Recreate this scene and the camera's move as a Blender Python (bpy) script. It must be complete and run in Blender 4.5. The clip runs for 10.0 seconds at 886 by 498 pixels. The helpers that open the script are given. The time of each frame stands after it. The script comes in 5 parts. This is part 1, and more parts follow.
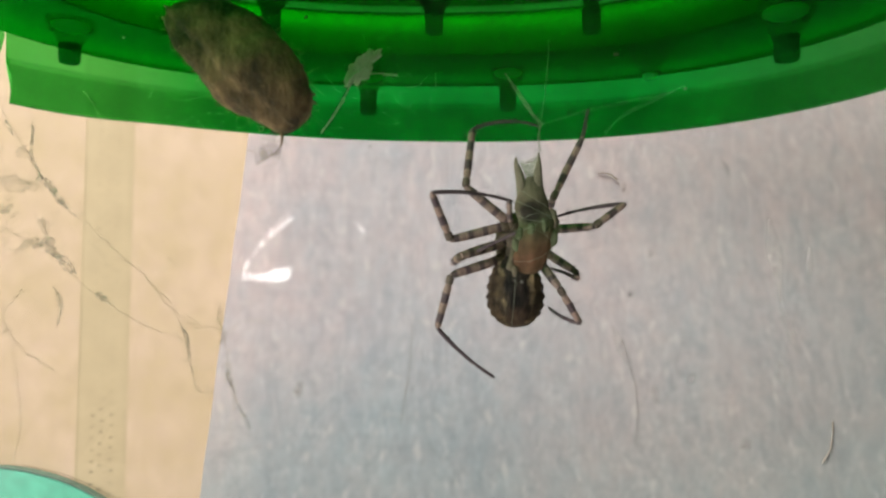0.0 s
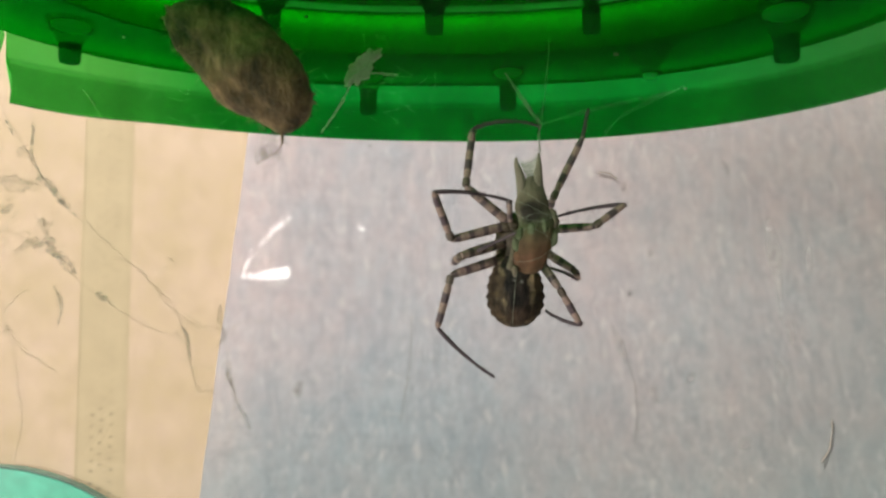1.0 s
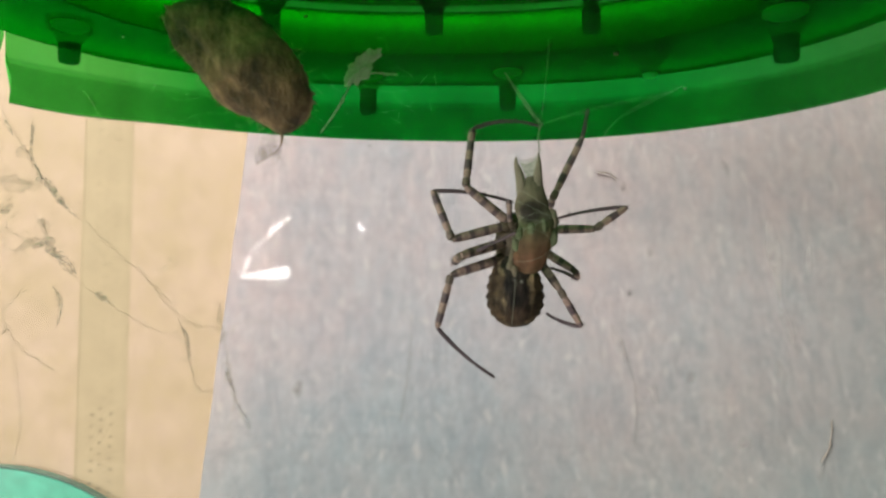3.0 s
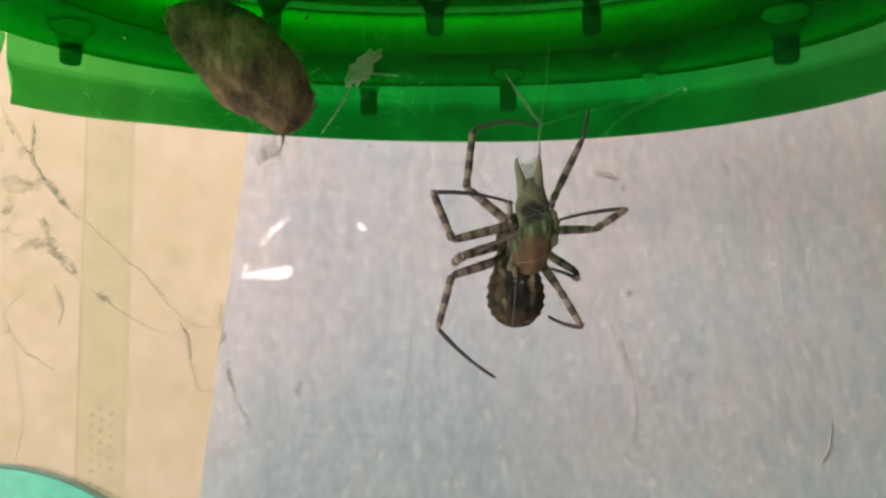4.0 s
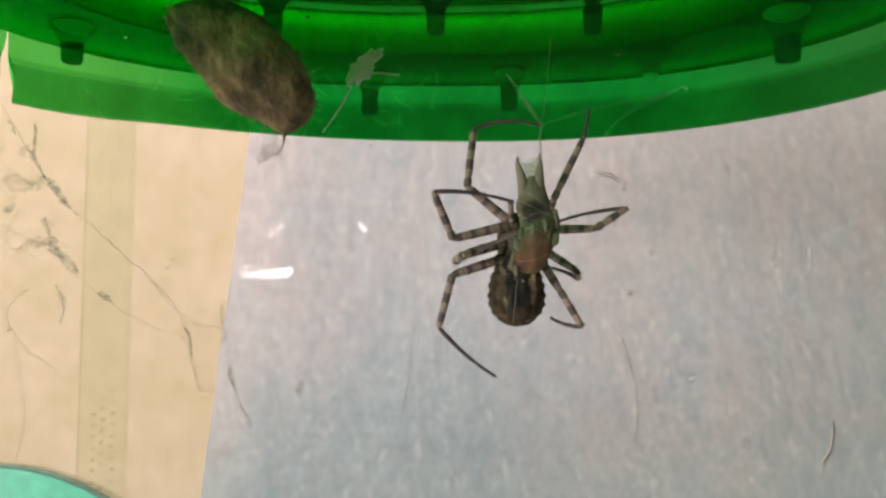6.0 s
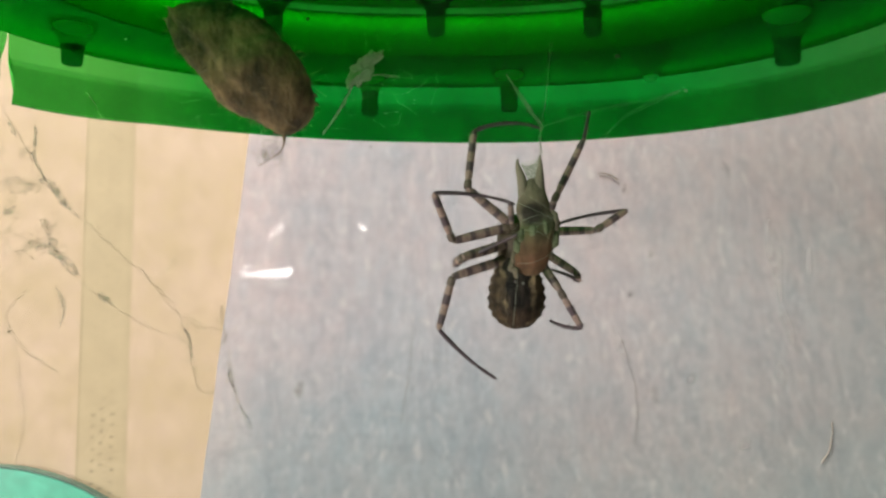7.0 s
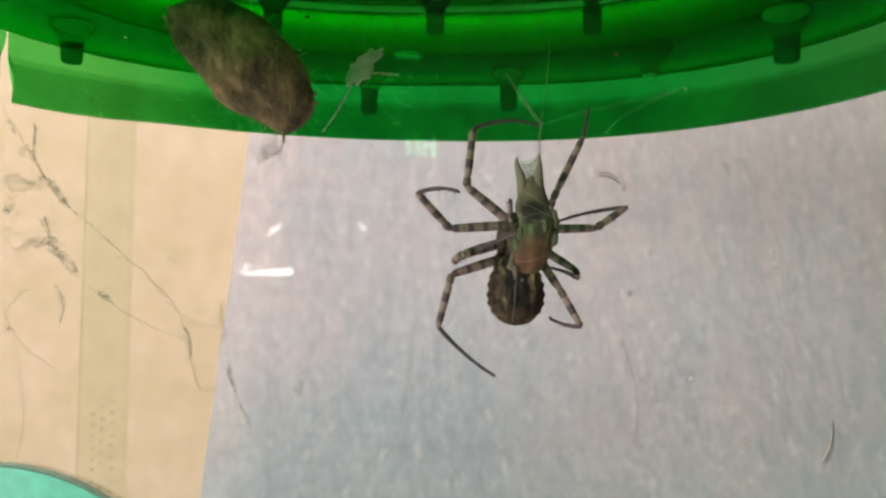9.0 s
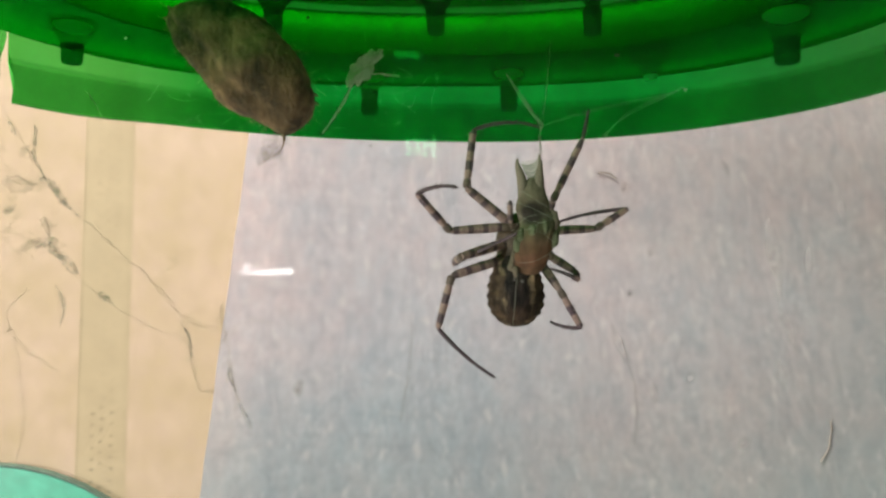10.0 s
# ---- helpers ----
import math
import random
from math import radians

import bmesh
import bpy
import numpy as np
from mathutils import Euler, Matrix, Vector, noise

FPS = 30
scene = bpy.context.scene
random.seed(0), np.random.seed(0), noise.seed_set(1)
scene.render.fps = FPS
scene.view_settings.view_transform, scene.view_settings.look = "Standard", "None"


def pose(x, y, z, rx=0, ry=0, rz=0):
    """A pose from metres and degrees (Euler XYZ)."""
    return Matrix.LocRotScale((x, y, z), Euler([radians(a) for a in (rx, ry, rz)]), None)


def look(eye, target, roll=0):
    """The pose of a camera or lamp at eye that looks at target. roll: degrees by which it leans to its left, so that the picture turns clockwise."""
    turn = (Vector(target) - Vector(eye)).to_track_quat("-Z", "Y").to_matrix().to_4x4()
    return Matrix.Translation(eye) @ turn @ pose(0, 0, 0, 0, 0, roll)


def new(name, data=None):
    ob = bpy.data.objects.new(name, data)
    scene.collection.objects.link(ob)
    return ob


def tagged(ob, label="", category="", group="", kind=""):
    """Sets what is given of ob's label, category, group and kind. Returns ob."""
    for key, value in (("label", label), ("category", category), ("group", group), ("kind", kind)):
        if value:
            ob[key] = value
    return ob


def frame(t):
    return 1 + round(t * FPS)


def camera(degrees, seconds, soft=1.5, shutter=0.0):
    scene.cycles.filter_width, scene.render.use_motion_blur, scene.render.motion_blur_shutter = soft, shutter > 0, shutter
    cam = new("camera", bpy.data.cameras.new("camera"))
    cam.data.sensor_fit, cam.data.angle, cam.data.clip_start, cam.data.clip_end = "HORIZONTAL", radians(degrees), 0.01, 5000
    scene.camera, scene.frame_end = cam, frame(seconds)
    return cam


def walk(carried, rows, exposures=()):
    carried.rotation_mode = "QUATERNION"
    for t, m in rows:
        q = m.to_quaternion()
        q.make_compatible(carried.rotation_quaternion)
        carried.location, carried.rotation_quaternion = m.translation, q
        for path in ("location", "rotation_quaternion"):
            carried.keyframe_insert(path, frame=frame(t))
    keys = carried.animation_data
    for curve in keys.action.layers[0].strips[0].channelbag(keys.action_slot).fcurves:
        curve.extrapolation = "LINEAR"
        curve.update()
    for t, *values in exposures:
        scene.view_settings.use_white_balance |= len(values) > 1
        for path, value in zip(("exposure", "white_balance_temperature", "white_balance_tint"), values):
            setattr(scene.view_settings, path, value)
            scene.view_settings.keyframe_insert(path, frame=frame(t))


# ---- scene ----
cam = camera(60, 10.0, soft=2.4)
walk(cam, [
    (0.0, pose(0.00012, -0.00006, 0.17006, 94.002, -0.031, 0.066)),
    (0.5, pose(0.00006, -0.00013, 0.17019, 93.862, -0.050, 0.012)),
    (1.0, pose(0.00000, -0.00014, 0.17017, 93.922, -0.035, 0.012)),
    (1.5, pose(-0.00005, -0.00017, 0.17025, 93.865, -0.010, -0.018)),
    (2.0, pose(-0.00000, -0.00000, 0.17000, 94.000, -0.000, 0.000)),
    (2.5, pose(0.00005, -0.00001, 0.17010, 93.938, -0.017, 0.007)),
    (4.0, pose(-0.00015, -0.00032, 0.17033, 93.871, -0.047, -0.041)),
    (4.5, pose(-0.00014, -0.00033, 0.17028, 93.880, -0.034, -0.038)),
    (5.0, pose(0.00002, -0.00030, 0.17005, 93.914, -0.058, 0.094)),
    (5.5, pose(-0.00002, -0.00030, 0.17005, 93.914, -0.050, 0.081)),
    (7.0, pose(-0.00017, -0.00038, 0.17039, 93.913, -0.101, 0.014)),
    (7.5, pose(-0.00013, -0.00038, 0.17033, 93.919, -0.071, 0.025)),
    (8.0, pose(0.00004, -0.00033, 0.17013, 93.963, -0.057, 0.104)),
    (8.5, pose(-0.00018, -0.00035, 0.17020, 93.873, -0.080, -0.009)),
    (9.0, pose(0.00001, -0.00042, 0.17022, 93.866, -0.116, 0.059)),
    (9.5, pose(-0.00012, -0.00044, 0.17038, 93.825, -0.131, 0.028)),
    (10.0, pose(-0.00022, -0.00047, 0.17044, 93.815, -0.121, -0.033)),
])

# ---- world and light ----
world = bpy.data.worlds.new("room_dusk")
world.use_nodes = True
world.node_tree.nodes["Background"].inputs["Color"].default_value = (0.9, 0.85, 0.8, 1)
world.node_tree.nodes["Background"].inputs["Strength"].default_value = 0.05
scene.world = world
scene.view_settings.exposure = 0.0


def area_lamp(name, eye, target, size, power, colour):
    data = bpy.data.lights.new(name, "AREA")
    data.shape, data.size, data.energy, data.color = "DISK", size, power, colour
    ob = new(name, data)
    ob.matrix_world = look(eye, target)
    return ob


area_lamp("hanging_light", (-0.36, -0.16, 0.81), (-0.02, 0.2, 0.17), 0.22, 16.6, (1.0, 0.955, 0.90))
# two added fill lamps that brighten the spider; no such source in view
area_lamp("room_fill", (0.25, -1.60, 1.70), (0.25, -1.60, 0.0), 0.6, 13, (1.0, 0.93, 0.86))
area_lamp("side_fill", (-1.25, -1.00, 0.24), (0.0, 0.1, 0.17), 0.4, 19.5, (1.0, 0.95, 0.92))


# ---- materials ----
def nodes_of(name):
    m = bpy.data.materials.new(name)
    m.use_nodes = True
    nt = m.node_tree
    return m, nt, nt.nodes, nt.links


def node(nt, kind, **inputs):
    n = nt.nodes.new(kind)
    for k, v in inputs.items():
        n.inputs[k.replace("_", " ")].default_value = v
    return n


def rgba(c):
    return (c[0], c[1], c[2], 1)


def noise_ramp(nt, stretch, scale, detail, low, high, c1, c2, rough=0.6):
    """A colour that wanders between c1 and c2 by object-space noise."""
    tc = nt.nodes.new("ShaderNodeTexCoord")
    mp = nt.nodes.new("ShaderNodeMapping")
    mp.inputs["Scale"].default_value = stretch
    nt.links.new(tc.outputs["Object"], mp.inputs["Vector"])
    nz = node(nt, "ShaderNodeTexNoise", Scale=scale, Detail=detail, Roughness=rough)
    nt.links.new(mp.outputs["Vector"], nz.inputs["Vector"])
    rp = nt.nodes.new("ShaderNodeValToRGB")
    rp.color_ramp.elements[0].position, rp.color_ramp.elements[1].position = low, high
    rp.color_ramp.elements[0].color, rp.color_ramp.elements[1].color = rgba(c1), rgba(c2)
    nt.links.new(nz.outputs["Fac"], rp.inputs["Fac"])
    return rp.outputs["Color"], nz.outputs["Fac"]


def mixed(nt, fac, a, b, mode="MIX"):
    mx = nt.nodes.new("ShaderNodeMix")
    mx.data_type, mx.blend_type = "RGBA", mode
    for sock, v in ((mx.inputs[0], fac), (mx.inputs[6], a), (mx.inputs[7], b)):
        if isinstance(v, (int, float)):
            sock.default_value = v
        elif isinstance(v, tuple):
            sock.default_value = rgba(v)
        else:
            nt.links.new(v, sock)
    return mx.outputs[2]


def surf(name, c1, c2, scale, rough=0.7, bump=0.2, stretch=(1, 1, 1), fine=6.0, low=0.3, high=0.7, depth=0.0002, translucent=0.0, grain=(0.72, 1.12)):
    """A surface with two scales of colour variation and fine relief."""
    m, nt, ns, ln = nodes_of(name)
    bsdf = ns["Principled BSDF"]
    bsdf.inputs["Roughness"].default_value = rough
    big, _ = noise_ramp(nt, stretch, scale, 4, low, high, c1, c2)
    small, fac = noise_ramp(nt, stretch, scale * fine, 6, 0.3, 0.75, (grain[0],) * 3, (grain[1],) * 3)
    col = mixed(nt, 1.0, big, small, "MULTIPLY")
    ln.new(col, bsdf.inputs["Base Color"])
    bp = node(nt, "ShaderNodeBump", Strength=bump, Distance=depth)
    ln.new(fac, bp.inputs["Height"])
    ln.new(bp.outputs["Normal"], bsdf.inputs["Normal"])
    if translucent:
        tr = node(nt, "ShaderNodeBsdfTranslucent")
        ln.new(col, tr.inputs["Color"])
        mx = node(nt, "ShaderNodeMixShader", Fac=translucent)
        ln.new(bsdf.outputs[0], mx.inputs[1])
        ln.new(tr.outputs[0], mx.inputs[2])
        ln.new(mx.outputs[0], ns["Material Output"].inputs["Surface"])
    return m


def gloss_weight(nt, base, peak=1.0):
    """Mirror share of a smooth plastic face: base head-on, rising towards grazing."""
    lw = node(nt, "ShaderNodeLayerWeight", Blend=0.5)
    pw = nt.nodes.new("ShaderNodeMath")
    pw.operation = "POWER"
    pw.inputs[1].default_value = 5.0
    nt.links.new(lw.outputs["Facing"], pw.inputs[0])
    ma = nt.nodes.new("ShaderNodeMath")
    ma.operation = "MULTIPLY_ADD"
    ma.inputs[1].default_value, ma.inputs[2].default_value = (1.0 - base) * peak, base
    nt.links.new(pw.outputs[0], ma.inputs[0])
    return ma.outputs[0]


def clear_plastic(name, rough, peak=1.0, base=0.019):
    m, nt, ns, ln = nodes_of(name)
    tr = node(nt, "ShaderNodeBsdfTransparent", Color=(0.985, 0.985, 0.98, 1))
    gl = node(nt, "ShaderNodeBsdfGlossy", Roughness=rough, Color=(1, 1, 1, 1))
    mx = nt.nodes.new("ShaderNodeMixShader")
    ln.new(gloss_weight(nt, base, peak), mx.inputs[0])
    ln.new(tr.outputs[0], mx.inputs[1])
    ln.new(gl.outputs[0], mx.inputs[2])
    ln.new(mx.outputs[0], ns["Material Output"].inputs["Surface"])
    return m


def green_plastic(name, tint, body, share, pale=None, levels=None, sheen=0.3, rough=0.22):
    """Tinted see-through plastic: coloured transparency, a cloudy share, and a sheen.

    pale: (tint, start, end) along x, painting the lid's lit or dim ends into its tint; levels: (z0, z1, stops of
    position and strength), brightness painted over its height."""
    m, nt, ns, ln = nodes_of(name)
    col, fac = noise_ramp(nt, (1, 1, 1), 90, 5, 0.3, 0.7, tuple(c * 0.84 for c in tint), tuple(c * 1.04 for c in tint))
    tc = ns.new("ShaderNodeTexCoord")
    sep = ns.new("ShaderNodeSeparateXYZ")
    ln.new(tc.outputs["Object"], sep.inputs[0])
    milk = body
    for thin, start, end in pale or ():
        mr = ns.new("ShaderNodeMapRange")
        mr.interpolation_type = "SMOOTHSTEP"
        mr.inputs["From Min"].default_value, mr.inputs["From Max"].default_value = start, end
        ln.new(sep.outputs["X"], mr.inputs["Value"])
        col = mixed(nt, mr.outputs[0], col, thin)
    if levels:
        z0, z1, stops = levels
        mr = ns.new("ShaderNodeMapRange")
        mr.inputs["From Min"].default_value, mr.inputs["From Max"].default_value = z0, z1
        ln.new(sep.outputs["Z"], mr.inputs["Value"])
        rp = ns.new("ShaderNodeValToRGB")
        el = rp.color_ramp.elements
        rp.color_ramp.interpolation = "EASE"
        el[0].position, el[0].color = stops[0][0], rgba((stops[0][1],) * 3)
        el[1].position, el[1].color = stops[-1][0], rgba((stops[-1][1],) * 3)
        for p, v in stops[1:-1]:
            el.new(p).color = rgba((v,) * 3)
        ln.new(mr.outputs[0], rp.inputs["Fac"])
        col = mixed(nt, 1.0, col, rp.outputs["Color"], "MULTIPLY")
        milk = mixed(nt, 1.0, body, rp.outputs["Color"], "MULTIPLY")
    tr = nt.nodes.new("ShaderNodeBsdfTransparent")
    ln.new(col, tr.inputs["Color"])
    df = node(nt, "ShaderNodeBsdfDiffuse", Color=rgba(body))
    tl = node(nt, "ShaderNodeBsdfTranslucent", Color=rgba(body))
    if levels:
        ln.new(milk, df.inputs["Color"])
        ln.new(milk, tl.inputs["Color"])
    gl = node(nt, "ShaderNodeBsdfGlossy", Roughness=rough, Color=(0.10, 1.0, 0.18, 1))
    cloud = node(nt, "ShaderNodeMixShader", Fac=0.6)
    ln.new(df.outputs[0], cloud.inputs[1])
    ln.new(tl.outputs[0], cloud.inputs[2])
    a = node(nt, "ShaderNodeMixShader", Fac=share)
    ln.new(tr.outputs[0], a.inputs[1])
    ln.new(cloud.outputs[0], a.inputs[2])
    b = nt.nodes.new("ShaderNodeMixShader")
    ln.new(gloss_weight(nt, 0.010, sheen), b.inputs[0])
    ln.new(a.outputs[0], b.inputs[1])
    ln.new(gl.outputs[0], b.inputs[2])
    ln.new(b.outputs[0], ns["Material Output"].inputs["Surface"])
    return m


def banded(name, light, dark, period, share, phase=0.0, rough=0.55):
    """Leg cuticle: dark rings along the segment's own length."""
    m, nt, ns, ln = nodes_of(name)
    bsdf = ns["Principled BSDF"]
    bsdf.inputs["Roughness"].default_value = rough
    tc = ns.new("ShaderNodeTexCoord")
    sep = ns.new("ShaderNodeSeparateXYZ")
    ln.new(tc.outputs["Object"], sep.inputs[0])
    wob = node(nt, "ShaderNodeTexNoise", Scale=900, Detail=2)
    ln.new(tc.outputs["Object"], wob.inputs["Vector"])
    add = ns.new("ShaderNodeMath")
    add.operation = "MULTIPLY_ADD"
    add.inputs[1].default_value = 0.0005
    ln.new(wob.outputs["Fac"], add.inputs[0])
    ln.new(sep.outputs["Z"], add.inputs[2])
    scaled = ns.new("ShaderNodeMath")
    scaled.operation = "MULTIPLY_ADD"
    scaled.inputs[1].default_value, scaled.inputs[2].default_value = 1.0 / period, phase
    ln.new(add.outputs[0], scaled.inputs[0])
    fr = ns.new("ShaderNodeMath")
    fr.operation = "FRACT"
    ln.new(scaled.outputs[0], fr.inputs[0])
    rp = ns.new("ShaderNodeValToRGB")
    el = rp.color_ramp.elements
    el[0].position, el[0].color = 0.0, rgba(light)
    el[1].position, el[1].color = 1.0, rgba(light)
    for p, c in ((0.5 - share / 2 - 0.07, light), (0.5 - share / 2 + 0.05, dark), (0.5 + share / 2 - 0.05, dark), (0.5 + share / 2 + 0.07, light)):
        e = el.new(p)
        e.color = rgba(c)
    ln.new(fr.outputs[0], rp.inputs["Fac"])
    grain, fac = noise_ramp(nt, (1, 1, 1), 1500, 5, 0.25, 0.75, (0.6, 0.6, 0.6), (1.2, 1.2, 1.2))
    ln.new(mixed(nt, 1.0, rp.outputs["Color"], grain, "MULTIPLY"), bsdf.inputs["Base Color"])
    bp = node(nt, "ShaderNodeBump", Strength=0.4, Distance=0.0001)
    ln.new(fac, bp.inputs["Height"])
    ln.new(bp.outputs["Normal"], bsdf.inputs["Normal"])
    return m


def glow(name, colour, strength):
    m, nt, ns, ln = nodes_of(name)
    em = node(nt, "ShaderNodeEmission", Color=rgba(colour), Strength=strength)
    ln.new(em.outputs[0], ns["Material Output"].inputs["Surface"])
    return m


def paper_material():
    """Pale blue-grey paper with felted fibres that run mostly upright and fan out to one side."""
    m, nt, ns, ln = nodes_of("fibre_paper")
    bsdf = ns["Principled BSDF"]
    bsdf.inputs["Roughness"].default_value = 0.85
    tc = ns.new("ShaderNodeTexCoord")
    sep = ns.new("ShaderNodeSeparateXYZ")
    ln.new(tc.outputs["Object"], sep.inputs[0])

    def sums(op, a, b, c=None):
        n = ns.new("ShaderNodeMath")
        n.operation = op
        for k, v in enumerate((a, b) if c is None else (a, b, c)):
            if isinstance(v, (int, float)):
                n.inputs[k].default_value = v
            else:
                ln.new(v, n.inputs[k])
        return n.outputs[0]

    fan = sums("MULTIPLY", sums("ADD", sep.outputs["X"], 0.03), sums("SUBTRACT", sep.outputs["Z"], 0.17))
    flat = ns.new("ShaderNodeCombineXYZ")
    ln.new(sums("MULTIPLY_ADD", fan, 1.1, sep.outputs["X"]), flat.inputs["X"])
    ln.new(sep.outputs["Z"], flat.inputs["Z"])

    def felt(stretch, scale, detail, low, high, c1, c2, rough=0.6):
        mp = ns.new("ShaderNodeMapping")
        mp.inputs["Scale"].default_value = stretch
        ln.new(flat.outputs[0], mp.inputs["Vector"])
        nz = node(nt, "ShaderNodeTexNoise", Scale=scale, Detail=detail, Roughness=rough)
        ln.new(mp.outputs["Vector"], nz.inputs["Vector"])
        rp = ns.new("ShaderNodeValToRGB")
        el = rp.color_ramp.elements
        el[0].position, el[1].position = low, high
        el[0].color, el[1].color = rgba(c1), rgba(c2)
        ln.new(nz.outputs["Fac"], rp.inputs["Fac"])
        return rp.outputs["Color"], nz.outputs["Fac"]

    wide, _ = felt((1, 1, 0.7), 14, 3, 0.32, 0.60, (0.520, 0.562, 0.605), (0.660, 0.604, 0.620))
    # the change of light towards right and bottom is painted into the sheet
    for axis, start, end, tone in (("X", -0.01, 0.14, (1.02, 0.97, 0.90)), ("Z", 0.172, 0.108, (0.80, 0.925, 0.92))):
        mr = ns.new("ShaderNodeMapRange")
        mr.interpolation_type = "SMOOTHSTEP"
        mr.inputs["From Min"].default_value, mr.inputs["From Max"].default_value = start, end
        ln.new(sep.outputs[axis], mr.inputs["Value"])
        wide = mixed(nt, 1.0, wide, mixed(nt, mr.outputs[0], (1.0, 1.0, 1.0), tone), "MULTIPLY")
    col = wide
    for stretch, scale, detail, low, high, c1, c2 in (
        ((1.3, 1, 0.55), 60, 4, 0.33, 0.68, (0.945, 0.955, 0.965), (1.05, 1.04, 1.03)),
        ((1.5, 1, 0.42), 140, 4, 0.34, 0.68, (0.935, 0.94, 0.95), (1.055, 1.05, 1.04)),
        ((1.0, 1, 0.85), 720, 3, 0.33, 0.68, (0.93, 0.93, 0.935), (1.06, 1.06, 1.055)),
        ((1.0, 1, 0.60), 210, 3, 0.36, 0.66, (1.02, 0.99, 0.985), (0.97, 1.005, 1.018)),
    ):
        layer, _ = felt(stretch, scale, detail, low, high, c1, c2)
        col = mixed(nt, 1.0, col, layer, "MULTIPLY")
    patch, f1 = felt((1.0, 1, 0.70), 300, 5, 0.33, 0.70, (0.85, 0.855, 0.87), (1.07, 1.06, 1.05))
    col = mixed(nt, 1.0, col, patch, "MULTIPLY")
    for stretch, scale, detail, low, high, share, tone in (
        ((1.1, 1, 0.70), 290, 0, 0.69, 0.80, 0.30, (0.90, 0.89, 0.82)),
        ((1.1, 1, 0.65), 460, 1, 0.61, 0.76, 0.28, (0.88, 0.88, 0.84)),
        ((1.9, 1, 0.45), 230, 2, 0.60, 0.74, 0.20, (0.84, 0.83, 0.80)),
        ((1.2, 1, 0.75), 520, 2, 0.61, 0.70, 0.20, (0.30, 0.31, 0.30)),
    ):
        fleck, _ = felt(stretch, scale, detail, low, high, (0, 0, 0), (share,) * 3)
        col = mixed(nt, fleck, col, tone)
    ln.new(col, bsdf.inputs["Base Color"])
    bp = node(nt, "ShaderNodeBump", Strength=0.35, Distance=0.0006)
    ln.new(f1, bp.inputs["Height"])
    ln.new(bp.outputs["Normal"], bsdf.inputs["Normal"])
    return m


def abdomen_material():
    """Mottled brown back with a black middle field, its pale edge broken into dashes."""
    m, nt, ns, ln = nodes_of("abdomen_skin")
    bsdf = ns["Principled BSDF"]
    bsdf.inputs["Roughness"].default_value = 0.7
    bsdf.inputs["Specular IOR Level"].default_value = 0.2
    tc = ns.new("ShaderNodeTexCoord")
    sep = ns.new("ShaderNodeSeparateXYZ")
    ln.new(tc.outputs["Object"], sep.inputs[0])

    def sums(op, a, b, c=None):
        n = ns.new("ShaderNodeMath")
        n.operation = op
        for k, v in enumerate((a, b) if c is None else (a, b, c)):
            if isinstance(v, (int, float)):
                n.inputs[k].default_value = v
            else:
                ln.new(v, n.inputs[k])
        return n.outputs[0]

    def ramp(value, stops):
        rp = ns.new("ShaderNodeValToRGB")
        el = rp.color_ramp.elements
        el[0].position, el[0].color = stops[0][0], rgba(stops[0][1])
        el[1].position, el[1].color = stops[-1][0], rgba(stops[-1][1])
        for p, c in stops[1:-1]:
            el.new(p).color = rgba(c)
        ln.new(value, rp.inputs["Fac"])
        return rp.outputs["Color"]

    wob = node(nt, "ShaderNodeTexNoise", Scale=620, Detail=3)
    ln.new(tc.outputs["Object"], wob.inputs["Vector"])
    width = sums("MULTIPLY_ADD", wob.outputs["Fac"], 0.0022, sums("ABSOLUTE", sep.outputs["X"], 0.0))
    # the field narrows towards the hind end
    width = sums("MULTIPLY", sums("MULTIPLY_ADD", sep.outputs["Z"], -0.09, width), 205.0)
    field = ramp(width, ((0.0, (0.022, 0.020, 0.021)), (0.50, (0.019, 0.017, 0.018)), (0.60, (0.031, 0.025, 0.018)), (0.80, (0.046, 0.037, 0.025)), (1.0, (0.034, 0.027, 0.019))))
    edge = ramp(width, ((0.0, (0, 0, 0)), (0.50, (0, 0, 0)), (0.56, (1, 1, 1)), (0.64, (1, 1, 1)), (0.71, (0, 0, 0))))
    dash, _ = noise_ramp(nt, (1, 0.3, 0.45), 620, 3, 0.42, 0.58, (0, 0, 0), (0.9, 0.9, 0.9))
    col = mixed(nt, mixed(nt, 1.0, edge, dash, "MULTIPLY"), field, (0.25, 0.215, 0.155))
    hind = ns.new("ShaderNodeMapRange")
    hind.interpolation_type = "SMOOTHSTEP"
    hind.inputs["From Min"].default_value, hind.inputs["From Max"].default_value = -0.0012, -0.0032
    hind.inputs["To Max"].default_value = 0.6
    ln.new(sep.outputs["Z"], hind.inputs["Value"])
    col = mixed(nt, hind.outputs[0], col, (0.044, 0.031, 0.021))
    mot, fac = noise_ramp(nt, (1, 1, 0.7), 520, 5, 0.36, 0.64, (0.32, 0.32, 0.32), (1.9, 1.7, 1.4))
    lines, _ = noise_ramp(nt, (1, 1, 0.22), 1100, 3, 0.34, 0.66, (0.62, 0.62, 0.62), (1.5, 1.45, 1.35))
    col = mixed(nt, 1.0, col, lines, "MULTIPLY")
    ln.new(mixed(nt, 1.0, col, mot, "MULTIPLY"), bsdf.inputs["Base Color"])
    bp = node(nt, "ShaderNodeBump", Strength=0.6, Distance=0.0004)
    ln.new(fac, bp.inputs["Height"])
    ln.new(bp.outputs["Normal"], bsdf.inputs["Normal"])
    return m


